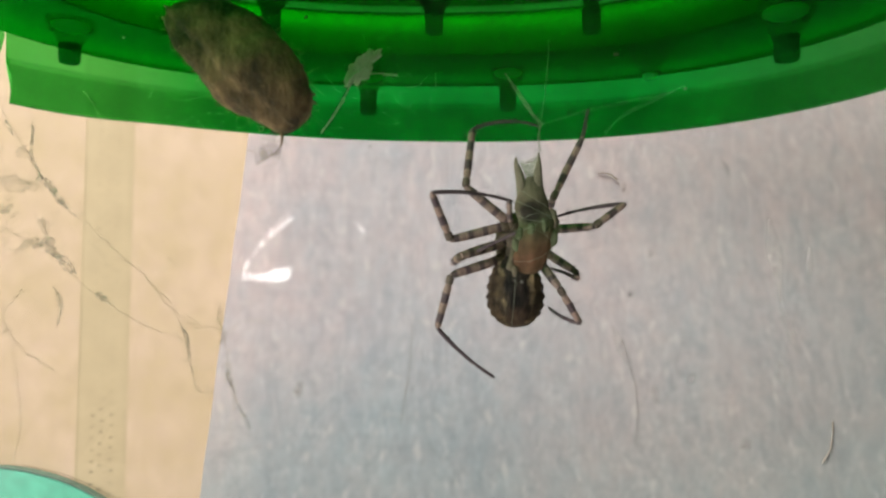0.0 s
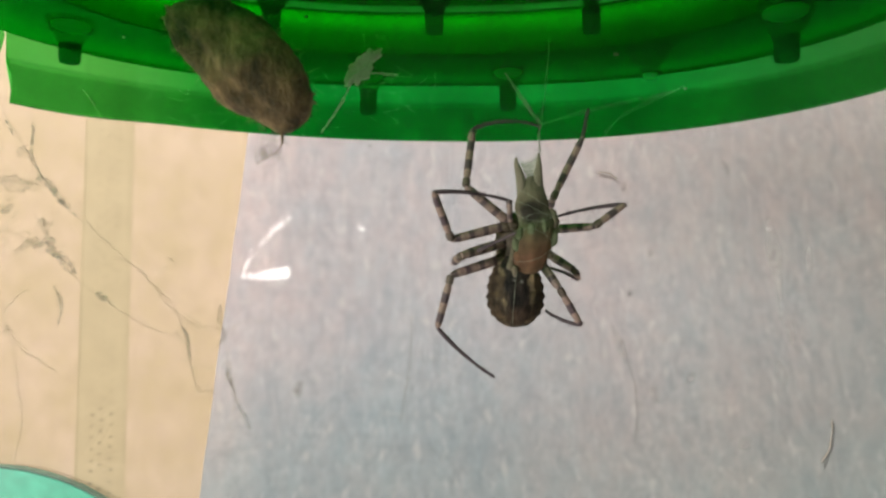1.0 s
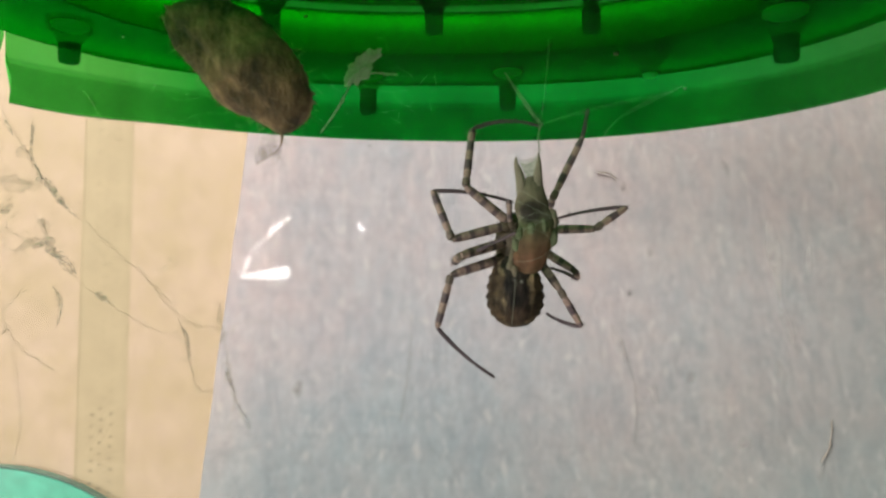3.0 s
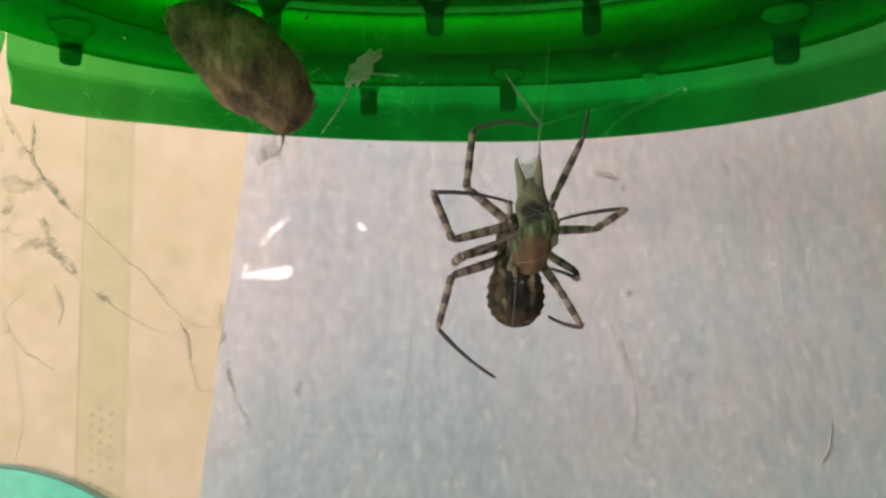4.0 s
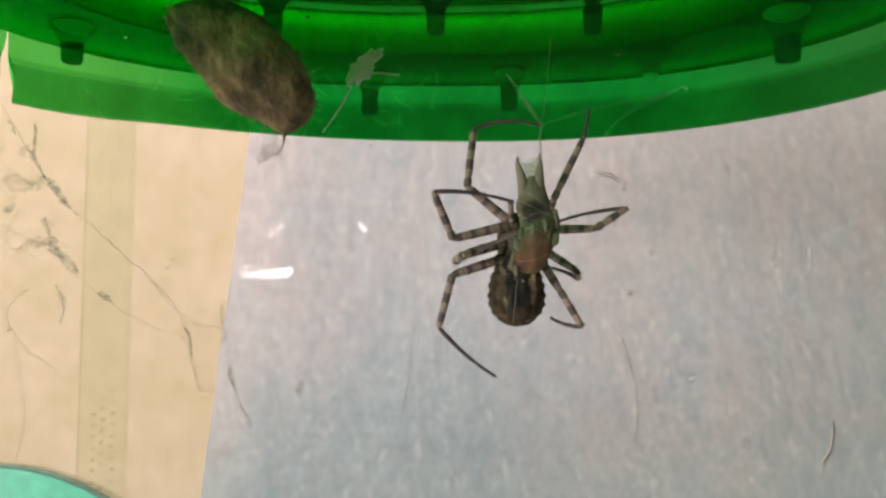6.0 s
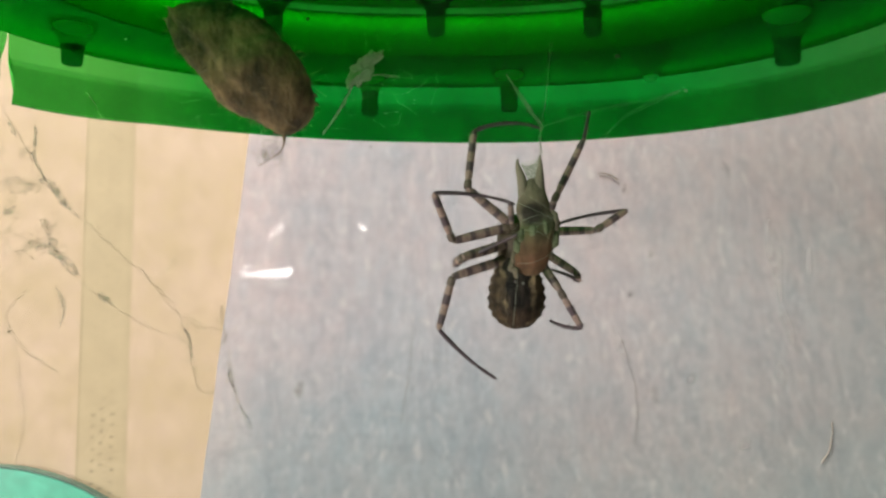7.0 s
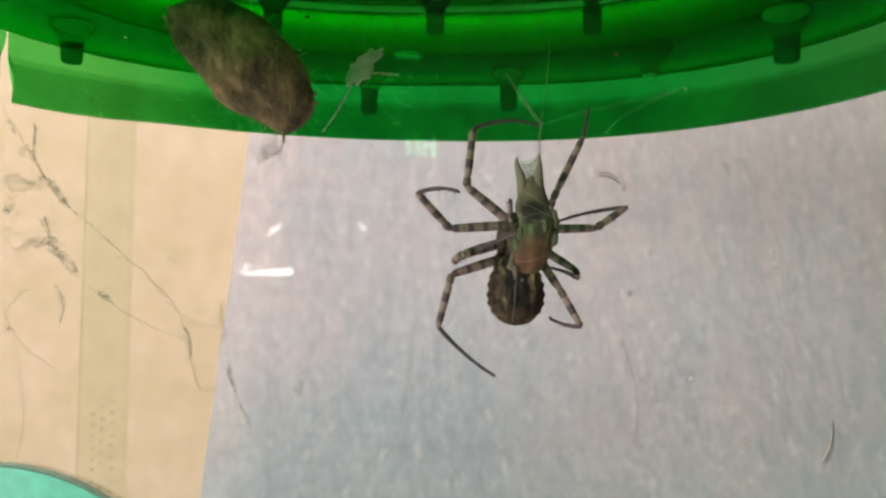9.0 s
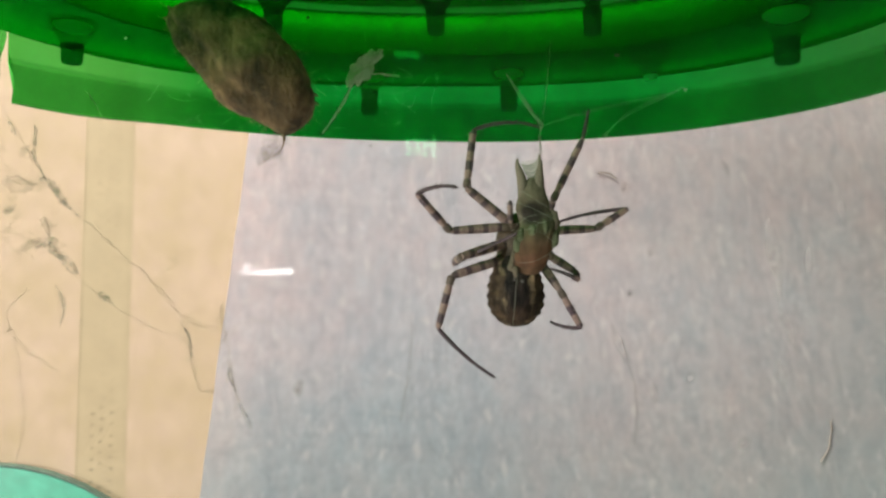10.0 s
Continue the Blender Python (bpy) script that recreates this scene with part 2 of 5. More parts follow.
def prey_material():
    """Green insect body that browns towards its hind end, under a thin coat of silk."""
    m, nt, ns, ln = nodes_of("silk_wrapped_prey")
    bsdf = ns["Principled BSDF"]
    bsdf.inputs["Roughness"].default_value = 0.85
    bsdf.inputs["Specular IOR Level"].default_value = 0.2
    tc = ns.new("ShaderNodeTexCoord")
    sep = ns.new("ShaderNodeSeparateXYZ")
    ln.new(tc.outputs["Object"], sep.inputs[0])
    mr = ns.new("ShaderNodeMapRange")
    mr.inputs["From Min"].default_value, mr.inputs["From Max"].default_value = 0.0, 0.0165
    ln.new(sep.outputs["Z"], mr.inputs["Value"])
    rp = ns.new("ShaderNodeValToRGB")
    el = rp.color_ramp.elements
    el[0].position, el[0].color = 0.0, (0.16, 0.10, 0.058, 1)
    el[1].position, el[1].color = 1.0, (0.20, 0.19, 0.165, 1)
    for p, c in ((0.10, (0.165, 0.090, 0.055)), (0.20, (0.155, 0.096, 0.058)), (0.27, (0.13, 0.105, 0.060)), (0.35, (0.105, 0.125, 0.062)), (0.41, (0.16, 0.155, 0.11)), (0.435, (0.28, 0.25, 0.20)), (0.475, (0.15, 0.135, 0.095)), (0.56, (0.16, 0.142, 0.100)), (0.66, (0.20, 0.178, 0.13))):
        e = el.new(p)
        e.color = rgba(c)
    ln.new(mr.outputs[0], rp.inputs["Fac"])
    far = ns.new("ShaderNodeVectorMath")
    far.operation = "DISTANCE"
    far.inputs[1].default_value = (0.0006, -0.0018, 0.0075)
    crumple = node(nt, "ShaderNodeTexNoise", Scale=700, Detail=3)
    ln.new(tc.outputs["Object"], crumple.inputs["Vector"])
    bent = ns.new("ShaderNodeVectorMath")
    bent.operation = "MULTIPLY_ADD"
    bent.inputs[1].default_value = (0.0007, 0.0, 0.0007)
    ln.new(crumple.outputs["Color"], bent.inputs[0])
    ln.new(tc.outputs["Object"], bent.inputs[2])
    shift = ns.new("ShaderNodeVectorMath")
    shift.operation = "SUBTRACT"
    shift.inputs[1].default_value = (0.00035, 0.0, 0.00035)
    ln.new(bent.outputs[0], shift.inputs[0])
    ln.new(shift.outputs[0], far.inputs[0])
    eye = ns.new("ShaderNodeMapRange")
    eye.interpolation_type = "SMOOTHSTEP"
    eye.inputs["From Min"].default_value, eye.inputs["From Max"].default_value = 0.0010, 0.0020
    eye.inputs["To Min"].default_value, eye.inputs["To Max"].default_value = 0.88, 0.0
    ln.new(far.outputs["Value"], eye.inputs["Value"])
    skin = mixed(nt, eye.outputs[0], rp.outputs["Color"], (0.022, 0.021, 0.018))
    silk, fac = noise_ramp(nt, (1, 1, 0.55), 620, 5, 0.3, 0.72, (0.40, 0.40, 0.40), (1.30, 1.27, 1.2))
    ln.new(mixed(nt, 1.0, skin, silk, "MULTIPLY"), bsdf.inputs["Base Color"])
    bp = node(nt, "ShaderNodeBump", Strength=0.5, Distance=0.0002)
    ln.new(fac, bp.inputs["Height"])
    ln.new(bp.outputs["Normal"], bsdf.inputs["Normal"])
    return m


def silk_sheet():
    """Sheer silk: half open between its threads."""
    m, nt, ns, ln = nodes_of("sheer_silk")
    col, fac = noise_ramp(nt, (1, 1, 0.4), 900, 4, 0.35, 0.65, (0.44, 0.56, 0.36), (0.60, 0.70, 0.50))
    ln.new(col, ns["Principled BSDF"].inputs["Base Color"])
    tr = node(nt, "ShaderNodeBsdfTransparent")
    mx = node(nt, "ShaderNodeMixShader", Fac=0.42)
    ln.new(tr.outputs[0], mx.inputs[1])
    ln.new(ns["Principled BSDF"].outputs[0], mx.inputs[2])
    ln.new(mx.outputs[0], ns["Material Output"].inputs["Surface"])
    return m


def dusty_smear(name, c1, c2, scale, cover):
    """Loose dust or fuzz: mostly open, with a little colour between."""
    m, nt, ns, ln = nodes_of(name)
    col, fac = noise_ramp(nt, (1, 1, 1), 1800, 5, 0.35, 0.65, c1, c2)
    ln.new(col, ns["Principled BSDF"].inputs["Base Color"])
    ns["Principled BSDF"].inputs["Roughness"].default_value = 0.95
    tr = node(nt, "ShaderNodeBsdfTransparent")
    mx = nt.nodes.new("ShaderNodeMixShader")
    open_, _ = noise_ramp(nt, (1, 1, 1), scale, 4, 0.35, 0.7, (0.0, 0.0, 0.0), (cover,) * 3)
    ln.new(open_, mx.inputs[0])
    ln.new(tr.outputs[0], mx.inputs[1])
    ln.new(ns["Principled BSDF"].outputs[0], mx.inputs[2])
    ln.new(mx.outputs[0], ns["Material Output"].inputs["Surface"])
    return m


SILK_SMEAR = dusty_smear("loose_dust", (0.42, 0.42, 0.34), (0.54, 0.53, 0.43), 1000, 0.40)
SILK_VEIL = dusty_smear("dusty_silk_veil", (0.36, 0.36, 0.28), (0.46, 0.45, 0.36), 800, 0.17)
STAIN = dusty_smear("brown_stain", (0.30, 0.25, 0.18), (0.38, 0.32, 0.24), 700, 0.20)
CREASE = dusty_smear("rubbed_paper", (0.70, 0.66, 0.60), (0.80, 0.76, 0.70), 500, 0.14)
WISP = dusty_smear("silk_wisp", (0.34, 0.36, 0.30), (0.46, 0.47, 0.40), 900, 0.16)
SAC_COAT = dusty_smear("sac_fuzz", (0.36, 0.28, 0.13), (0.50, 0.40, 0.21), 600, 0.06)
CLEAR = clear_plastic("clear_plastic", 0.03, 0.15)
CLEAR_SCUFFED = clear_plastic("scuffed_clear_plastic", 0.5, 0.004, 0.001)
# the skirt's tint also carries the light at both of its ends
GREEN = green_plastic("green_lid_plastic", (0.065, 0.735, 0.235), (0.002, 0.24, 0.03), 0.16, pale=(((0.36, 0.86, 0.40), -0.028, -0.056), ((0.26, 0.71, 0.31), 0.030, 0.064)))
GREEN_THIN = green_plastic("thin_green_lip_plastic", (0.66, 0.85, 0.70), (0.002, 0.22, 0.03), 0.03)
# shaded copies of the lid's green, darker inwards along the flange
GREEN_SHADES = [green_plastic("shaded_green_lid_plastic", (0.006, 0.30 + 0.07 * k, 0.045 + 0.025 * k), (0.001, 0.095 + 0.02 * k, 0.008), 0.15, pale=(((0.014, 0.42 + 0.05 * k, 0.09), -0.020, -0.052), ((0.016, 0.36 + 0.05 * k, 0.085), 0.020, 0.060),)) for k in range(4)]
# the gleam along the step's upper curve is put into its colour
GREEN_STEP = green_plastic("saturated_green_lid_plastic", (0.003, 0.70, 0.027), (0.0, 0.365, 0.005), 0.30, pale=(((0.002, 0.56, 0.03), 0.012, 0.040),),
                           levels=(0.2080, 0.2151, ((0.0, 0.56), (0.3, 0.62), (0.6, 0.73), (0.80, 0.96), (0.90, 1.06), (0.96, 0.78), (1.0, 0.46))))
GREEN_TOP = green_plastic("ribbed_green_top_plastic", (0.008, 0.29, 0.02), (0.001, 0.15, 0.005), 0.17)
GREEN_FLARE = green_plastic("green_flare_plastic", (0.42, 0.88, 0.50), (0.002, 0.22, 0.03), 0.2)
GREEN_CONE = green_plastic("deep_green_flare_plastic", (0.08, 0.50, 0.16), (0.001, 0.14, 0.02), 0.2)
GREEN_PALE = green_plastic("pale_green_plastic", (0.3, 0.92, 0.40), (0.03, 0.80, 0.16), 0.6)
GREEN_RIM = green_plastic("dull_green_rim_plastic", (0.66, 0.80, 0.70), (0.03, 0.12, 0.04), 0.12)
PEG = green_plastic("green_peg_plastic", (0.07, 0.56, 0.22), (0.004, 0.15, 0.035), 0.25, sheen=0.1, rough=0.6)
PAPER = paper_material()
CREAM = surf("cream_wall_paint", (0.374, 0.292, 0.182), (0.430, 0.330, 0.236), 85, 0.8, 0.15, (1.0, 1, 0.85), 3.0, 0.34, 0.66, grain=(0.92, 1.06))
BORDER = surf("beige_border", (0.340, 0.273, 0.163), (0.374, 0.305, 0.190), 30, 0.75, 0.1, grain=(0.92, 1.05))
BORDER_FAINT = surf("faint_border_dimple", (0.300, 0.244, 0.148), (0.342, 0.280, 0.174), 20, 0.8, 0.05, grain=(0.9, 1.05))
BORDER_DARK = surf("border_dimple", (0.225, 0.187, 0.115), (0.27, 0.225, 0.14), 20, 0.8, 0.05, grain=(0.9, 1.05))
TEAL = surf("teal_plastic", (0.055, 0.31, 0.205), (0.075, 0.36, 0.245), 40, 0.4, 0.05)
TEAL_DARK = surf("teal_rim_plastic", (0.05, 0.085, 0.065), (0.10, 0.19, 0.14), 260, 0.4, 0.05)
TABLETOP = surf("pale_bounce_top", (0.25, 0.25, 0.245), (0.30, 0.30, 0.29), 25, 0.5, 0.1)
UNSEEN_WALL = surf("dark_unseen_wall", (0.085, 0.068, 0.055), (0.12, 0.098, 0.080), 3, 0.7, 0.1, (1, 1, 0.2))
FEMUR = banded("leg_femur_cuticle", (0.32, 0.235, 0.195), (0.120, 0.086, 0.088), 0.0020, 0.34)
TIBIA = banded("leg_tibia_cuticle", (0.37, 0.26, 0.215), (0.108, 0.076, 0.084), 0.0027, 0.50, 0.28)
PATELLA = surf("leg_patella_cuticle", (0.11, 0.088, 0.068), (0.20, 0.155, 0.12), 700, 0.55, 0.3)
META = surf("leg_metatarsus_cuticle", (0.076, 0.053, 0.064), (0.108, 0.076, 0.088), 700, 0.55, 0.3)
CARAPACE = surf("carapace", (0.06, 0.047, 0.026), (0.15, 0.115, 0.068), 500, 0.6, 0.4)
ABDOMEN = abdomen_material()
SPOT_PALE = surf("abdomen_spot", (0.10, 0.095, 0.085), (0.17, 0.16, 0.14), 900, 0.6, 0.2)
PREY = prey_material()
PALE_LUMP = surf("pale_crumpled_cuticle", (0.11, 0.09, 0.06), (0.20, 0.165, 0.11), 700, 0.7, 0.4)
LUMP_GREEN = surf("green_crumpled_cuticle", (0.095, 0.125, 0.062), (0.155, 0.185, 0.095), 700, 0.85, 0.5)
WING = surf("prey_wing", (0.17, 0.148, 0.105), (0.29, 0.255, 0.185), 500, 0.85, 0.4, (1, 1, 0.3))
SILK = surf("grey_silk", (0.40, 0.45, 0.34), (0.54, 0.58, 0.46), 600, 0.7, 0.3, translucent=0.35)
SILK_SHEET = silk_sheet()
SILK_DUSTY = surf("dusty_silk", (0.46, 0.425, 0.325), (0.58, 0.53, 0.41), 300, 0.9, 0.3, translucent=0.4)
SAC_FUZZ = surf("brown_silk_fuzz", (0.24, 0.20, 0.11), (0.36, 0.30, 0.17), 300, 0.9, 0.2, translucent=0.3)
COCOON = surf("egg_sac_paper", (0.060, 0.043, 0.020), (0.41, 0.268, 0.128), 140, 0.9, 0.9, (1.3, 1, 0.75), 5.0, 0.38, 0.66, 0.0010, translucent=0.06, grain=(0.5, 1.25))
LAMP_GLOW = glow("lamp_glow", (1.0, 0.97, 0.92), 30.0)
STRIP_GLOW = glow("dim_strip_glow", (1.0, 0.95, 0.90), 38.0)
SLIT_GLOW = glow("pale_green_glow", (0.2, 1.0, 0.42), 8.0)
SLIT_DEEP = glow("deep_green_glow", (0.02, 1.0, 0.12), 4.0)
METAL = surf("black_lamp_metal", (0.022, 0.020, 0.019), (0.032, 0.030, 0.028), 80, 0.8, 0.1)
TAN_FIBRE = surf("tan_fibre", (0.26, 0.222, 0.178), (0.32, 0.278, 0.225), 300, 0.9, 0.1)
FIBRE = surf("brown_fibre", (0.16, 0.145, 0.10), (0.21, 0.19, 0.14), 300, 0.9, 0.1)


# ---- mesh helpers ----
def part(name, bm, material, parent=None, label="", smooth=True):
    """Link a bmesh as one mesh object, under parent if there is one."""
    me = bpy.data.meshes.new(name)
    if smooth:
        for f in bm.faces:
            f.smooth = True
    bm.to_mesh(me)
    bm.free()
    if smooth:
        me.set_sharp_from_angle(angle=radians(42))
    me.materials.append(material)
    ob = new(name, me)
    ob.parent = parent
    if label:
        ob["label"] = label
    return ob


def holder(name, place):
    ob = new(name)
    ob.empty_display_size = 0.005
    ob.location = place
    return ob


def box(bm, lo, hi):
    vs = [bm.verts.new((x, y, z)) for x in (lo[0], hi[0]) for y in (lo[1], hi[1]) for z in (lo[2], hi[2])]
    for q in ((0, 1, 3, 2), (4, 6, 7, 5), (0, 4, 5, 1), (2, 3, 7, 6), (0, 2, 6, 4), (1, 5, 7, 3)):
        bm.faces.new([vs[i] for i in q])
    return bm


def boxed(name, lo, hi, material, parent=None, bevel=0.0, label=""):
    bm = box(bmesh.new(), lo, hi)
    bmesh.ops.recalc_face_normals(bm, faces=bm.faces)
    if bevel:
        bmesh.ops.bevel(bm, geom=bm.edges[:], offset=bevel, segments=2, affect="EDGES")
    return part(name, bm, material, parent, label, smooth=False)


def rings(bm, loops, closed=False, caps=True):
    """Skin a list of vertex-coordinate loops into a tube."""
    made = [[bm.verts.new(p) for p in loop] for loop in loops]
    n = len(made[0])
    pairs = list(zip(made, made[1:])) + ([(made[-1], made[0])] if closed else [])
    for a, b in pairs:
        for i in range(n):
            bm.faces.new((a[i], a[(i + 1) % n], b[(i + 1) % n], b[i]))
    if caps and not closed:
        bm.faces.new(made[0][::-1])
        bm.faces.new(made[-1])
    return made


def smooth_path(points, steps):
    """A Catmull-Rom curve through the points."""
    p = [Vector(q) for q in points]
    p = [p[0] * 2 - p[1]] + p + [p[-1] * 2 - p[-2]]
    out = []
    for i in range(1, len(p) - 2):
        for k in range(steps):
            t = k / steps
            a, b, c, d = p[i - 1:i + 3]
            out.append(0.5 * ((2 * b) + (c - a) * t + (2 * a - 5 * b + 4 * c - d) * t * t + (3 * b - a - 3 * c + d) * t ** 3))
    out.append(p[-2])
    return out


def tube(bm, path, radii, sides=6):
    """A tube along a path; radii is one number or a function of 0..1."""
    loops = []
    for i, p in enumerate(path):
        a = (path[min(i + 1, len(path) - 1)] - path[max(i - 1, 0)]).normalized()
        u = a.orthogonal().normalized()
        u = (Vector((0.13, 1, 0.07)) - a * a.dot(Vector((0.13, 1, 0.07)))).normalized() if abs(a.y) < 0.9 else u
        v = a.cross(u)
        r = radii(i / (len(path) - 1)) if callable(radii) else radii
        loops.append([p + (u * math.cos(k * math.tau / sides) + v * math.sin(k * math.tau / sides)) * r for k in range(sides)])
    rings(bm, loops)


def strand(bm, points, r, rng, wander=0.0003, steps=8):
    """A silk thread: a thin wavering tube."""
    path = smooth_path(points, steps)
    for q in path[1:-1]:
        q += Vector([rng.uniform(-wander, wander) for _ in range(3)])
    tube(bm, path, lambda t: r * (0.7 + 0.6 * rng.random()), 4)


# ---- the room ----
def build_room():
    boxed("wall_back", (-1.5, 0.212, -0.75), (1.5, 0.30, 1.75), CREAM)["kind"] = "structure"
    # unseen walls close the room, kept dark so the tub mirrors little
    for name, lo, hi in (
        ("wall_left", (-1.6, -2.5, -0.75), (-1.5, 0.30, 1.75)),
        ("wall_right", (1.5, -2.5, -0.75), (1.6, 0.30, 1.75)),
        ("wall_front", (-1.6, -2.6, -0.75), (1.6, -2.5, 1.75)),
        ("ceiling", (-1.6, -2.6, 1.75), (1.6, 0.30, 1.85)),
        ("floor", (-1.6, -2.6, -0.85), (1.6, 0.30, -0.75)),
    ):
        boxed(name, lo, hi, UNSEEN_WALL)["kind"] = "structure"
    # unseen table; its pale top throws light up onto the spider
    table = holder("table", (0, -0.14, -0.75))
    tagged(table, "unseen pale table that carries the tub and bounces light up", "table")
    boxed("tabletop", (-0.6, -0.64, 0.72), (0.6, 0.34, 0.75), TABLETOP, table, 0.003)
    for x in (-0.56, 0.56):
        for y in (-0.60, 0.30):
            boxed("leg", (x - 0.025, y - 0.025, 0), (x + 0.025, y + 0.025, 0.72), TABLETOP, table, 0.003)


def paper_face(x, z):
    """How far back the sheet's face lies: lower corner bent back, to dim it."""
    p = min(1.0, max(0.0, (5.0 * x + 10.0 * (0.17 - z) - 0.1) / 1.2))
    return 0.2063 + 0.0045 * p * p * (3 - 2 * p) + 0.0004 * noise.noise((x * 30, 0, z * 22))


def build_paper():
    """The pale sheet behind the tub; its cut edge leans a little."""
    bm = bmesh.new()
    nx, nz = 60, 50
    grid = []
    for j in range(nz + 1):
        z = 0.0015 + 0.42 * j / nz
        left = 0.1165 * z - 0.07814 + 0.00012 * noise.noise((2, 0, z * 90))
        row = []
        for i in range(nx + 1):
            x = left + (0.30 - left) * i / nx
            y = paper_face(x, z)
            row.append(bm.verts.new((x + 0.0003 * noise.noise((0, 3, z * 120)), y, z)))
        grid.append(row)
    for a, b in zip(grid, grid[1:]):
        for i in range(nx):
            bm.faces.new((a[i], a[i + 1], b[i + 1], b[i]))
    bmesh.ops.solidify(bm, geom=bm.faces[:], thickness=0.0004)
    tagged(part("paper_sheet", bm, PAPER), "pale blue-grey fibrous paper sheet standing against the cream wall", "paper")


def build_border():
    strip = holder("border_strip", (-0.0935, 0.21252, 0.0))
    tagged(strip, "beige decorative border strip with rows of small dimples", "border strip")
    bm = bmesh.new()
    ends = [[bm.verts.new((x, y, z)) for x, y in ((-0.0067, 0.0015), (-0.0067, -0.0007), (-0.0058, -0.00060), (0.0056, -0.00060), (0.0071, -0.00054), (0.0071, 0.0015))] for z in (0.002, 0.5)]
    for i in range(6):
        j = (i + 1) % 6
        bm.faces.new((ends[0][i], ends[0][j], ends[1][j], ends[1][i]))
    bm.faces.new(ends[0][::-1])
    bm.faces.new(ends[1])
    bmesh.ops.recalc_face_normals(bm, faces=bm.faces)
    part("band", bm, BORDER, strip, smooth=False)
    bm = bmesh.new()
    rng = random.Random(4)
    for k in range(44):
        for c in range(3):
            if rng.random() < 0.04:
                continue
            x = (-0.0024, 0.0001, 0.0029)[c] + rng.uniform(-0.0002, 0.0002)
            z = 0.1088 + k * 0.00303 + (0.0, -0.0013, 0.0005)[c] + rng.uniform(-0.0002, 0.0002)
            w, h = rng.uniform(0.0006, 0.0009), rng.uniform(0.0003, 0.00048)
            pts = [(x - w, -0.00064, z - h * 0.7), (x + w * 0.4, -0.00064, z - h * 0.7), (x + w, -0.00064, z + h * 0.5), (x - w * 0.2, -0.00064, z + h)]
            front = [bm.verts.new(p) for p in pts]
            back = [bm.verts.new((p[0], -0.0005, p[2])) for p in pts]
            bm.faces.new(front)
            for i in range(4):
                bm.faces.new((front[i], back[i], back[(i + 1) % 4], front[(i + 1) % 4]))
    # flat darker lozenges for the dimples, fainter towards the top
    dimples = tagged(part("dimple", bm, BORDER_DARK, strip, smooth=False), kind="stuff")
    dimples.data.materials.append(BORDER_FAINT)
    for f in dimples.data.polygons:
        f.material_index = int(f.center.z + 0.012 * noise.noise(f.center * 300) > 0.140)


def build_teal_lid():
    """A round plastic lid standing on edge on the table, against the wall."""
    lid = holder("teal_lid", (-0.1231, 0.2125, 0.0633))
    tagged(lid, "round teal plastic lid with a dark rim, standing against the wall", "lid")
    bm = bmesh.new()
    prof = ((0.001, -0.004), (0.040, -0.0045), (0.060, -0.004), (0.0625, -0.0035), (0.0625, -0.0012), (0.001, -0.0012))
    loops = [[Vector((r * math.cos(k * math.tau / 96), y, r * math.sin(k * math.tau / 96))) for k in range(96)] for r, y in prof]
    rings(bm, loops)
    bmesh.ops.recalc_face_normals(bm, faces=bm.faces)
    part("disc", bm, TEAL, lid)
    bm = bmesh.new()
    ring = []
    for k in range(160):
        a = k * math.tau / 160
        wear = 0.0628 + 0.00012 * noise.noise((math.cos(a) * 40, math.sin(a) * 40, 5))
        ring.append([Vector(((wear + 0.0004 * math.cos(b)) * math.cos(a), -0.0024 + 0.0016 * math.sin(b), (wear + 0.0004 * math.cos(b)) * math.sin(a))) for b in (0, 1.05, 2.1, 3.14, 4.19, 5.24)])
    rings(bm, ring, closed=True)
    part("rim", bm, TEAL_DARK, lid, "dark rim of the teal lid")


def plate(name, points, material, parent, thick=0.002):
    """A flat plate with the given upright outline, y the same for all its points."""
    bm = bmesh.new()
    front = [bm.verts.new(p) for p in points]
    back = [bm.verts.new((p[0], p[1] - thick, p[2])) for p in points]
    bm.faces.new(front)
    bm.faces.new(back[::-1])
    for i in range(len(front)):
        j = (i + 1) % len(front)
        bm.faces.new((front[i], back[i], back[j], front[j]))
    bmesh.ops.recalc_face_normals(bm, faces=bm.faces)
    return part(name, bm, material, parent, smooth=False)


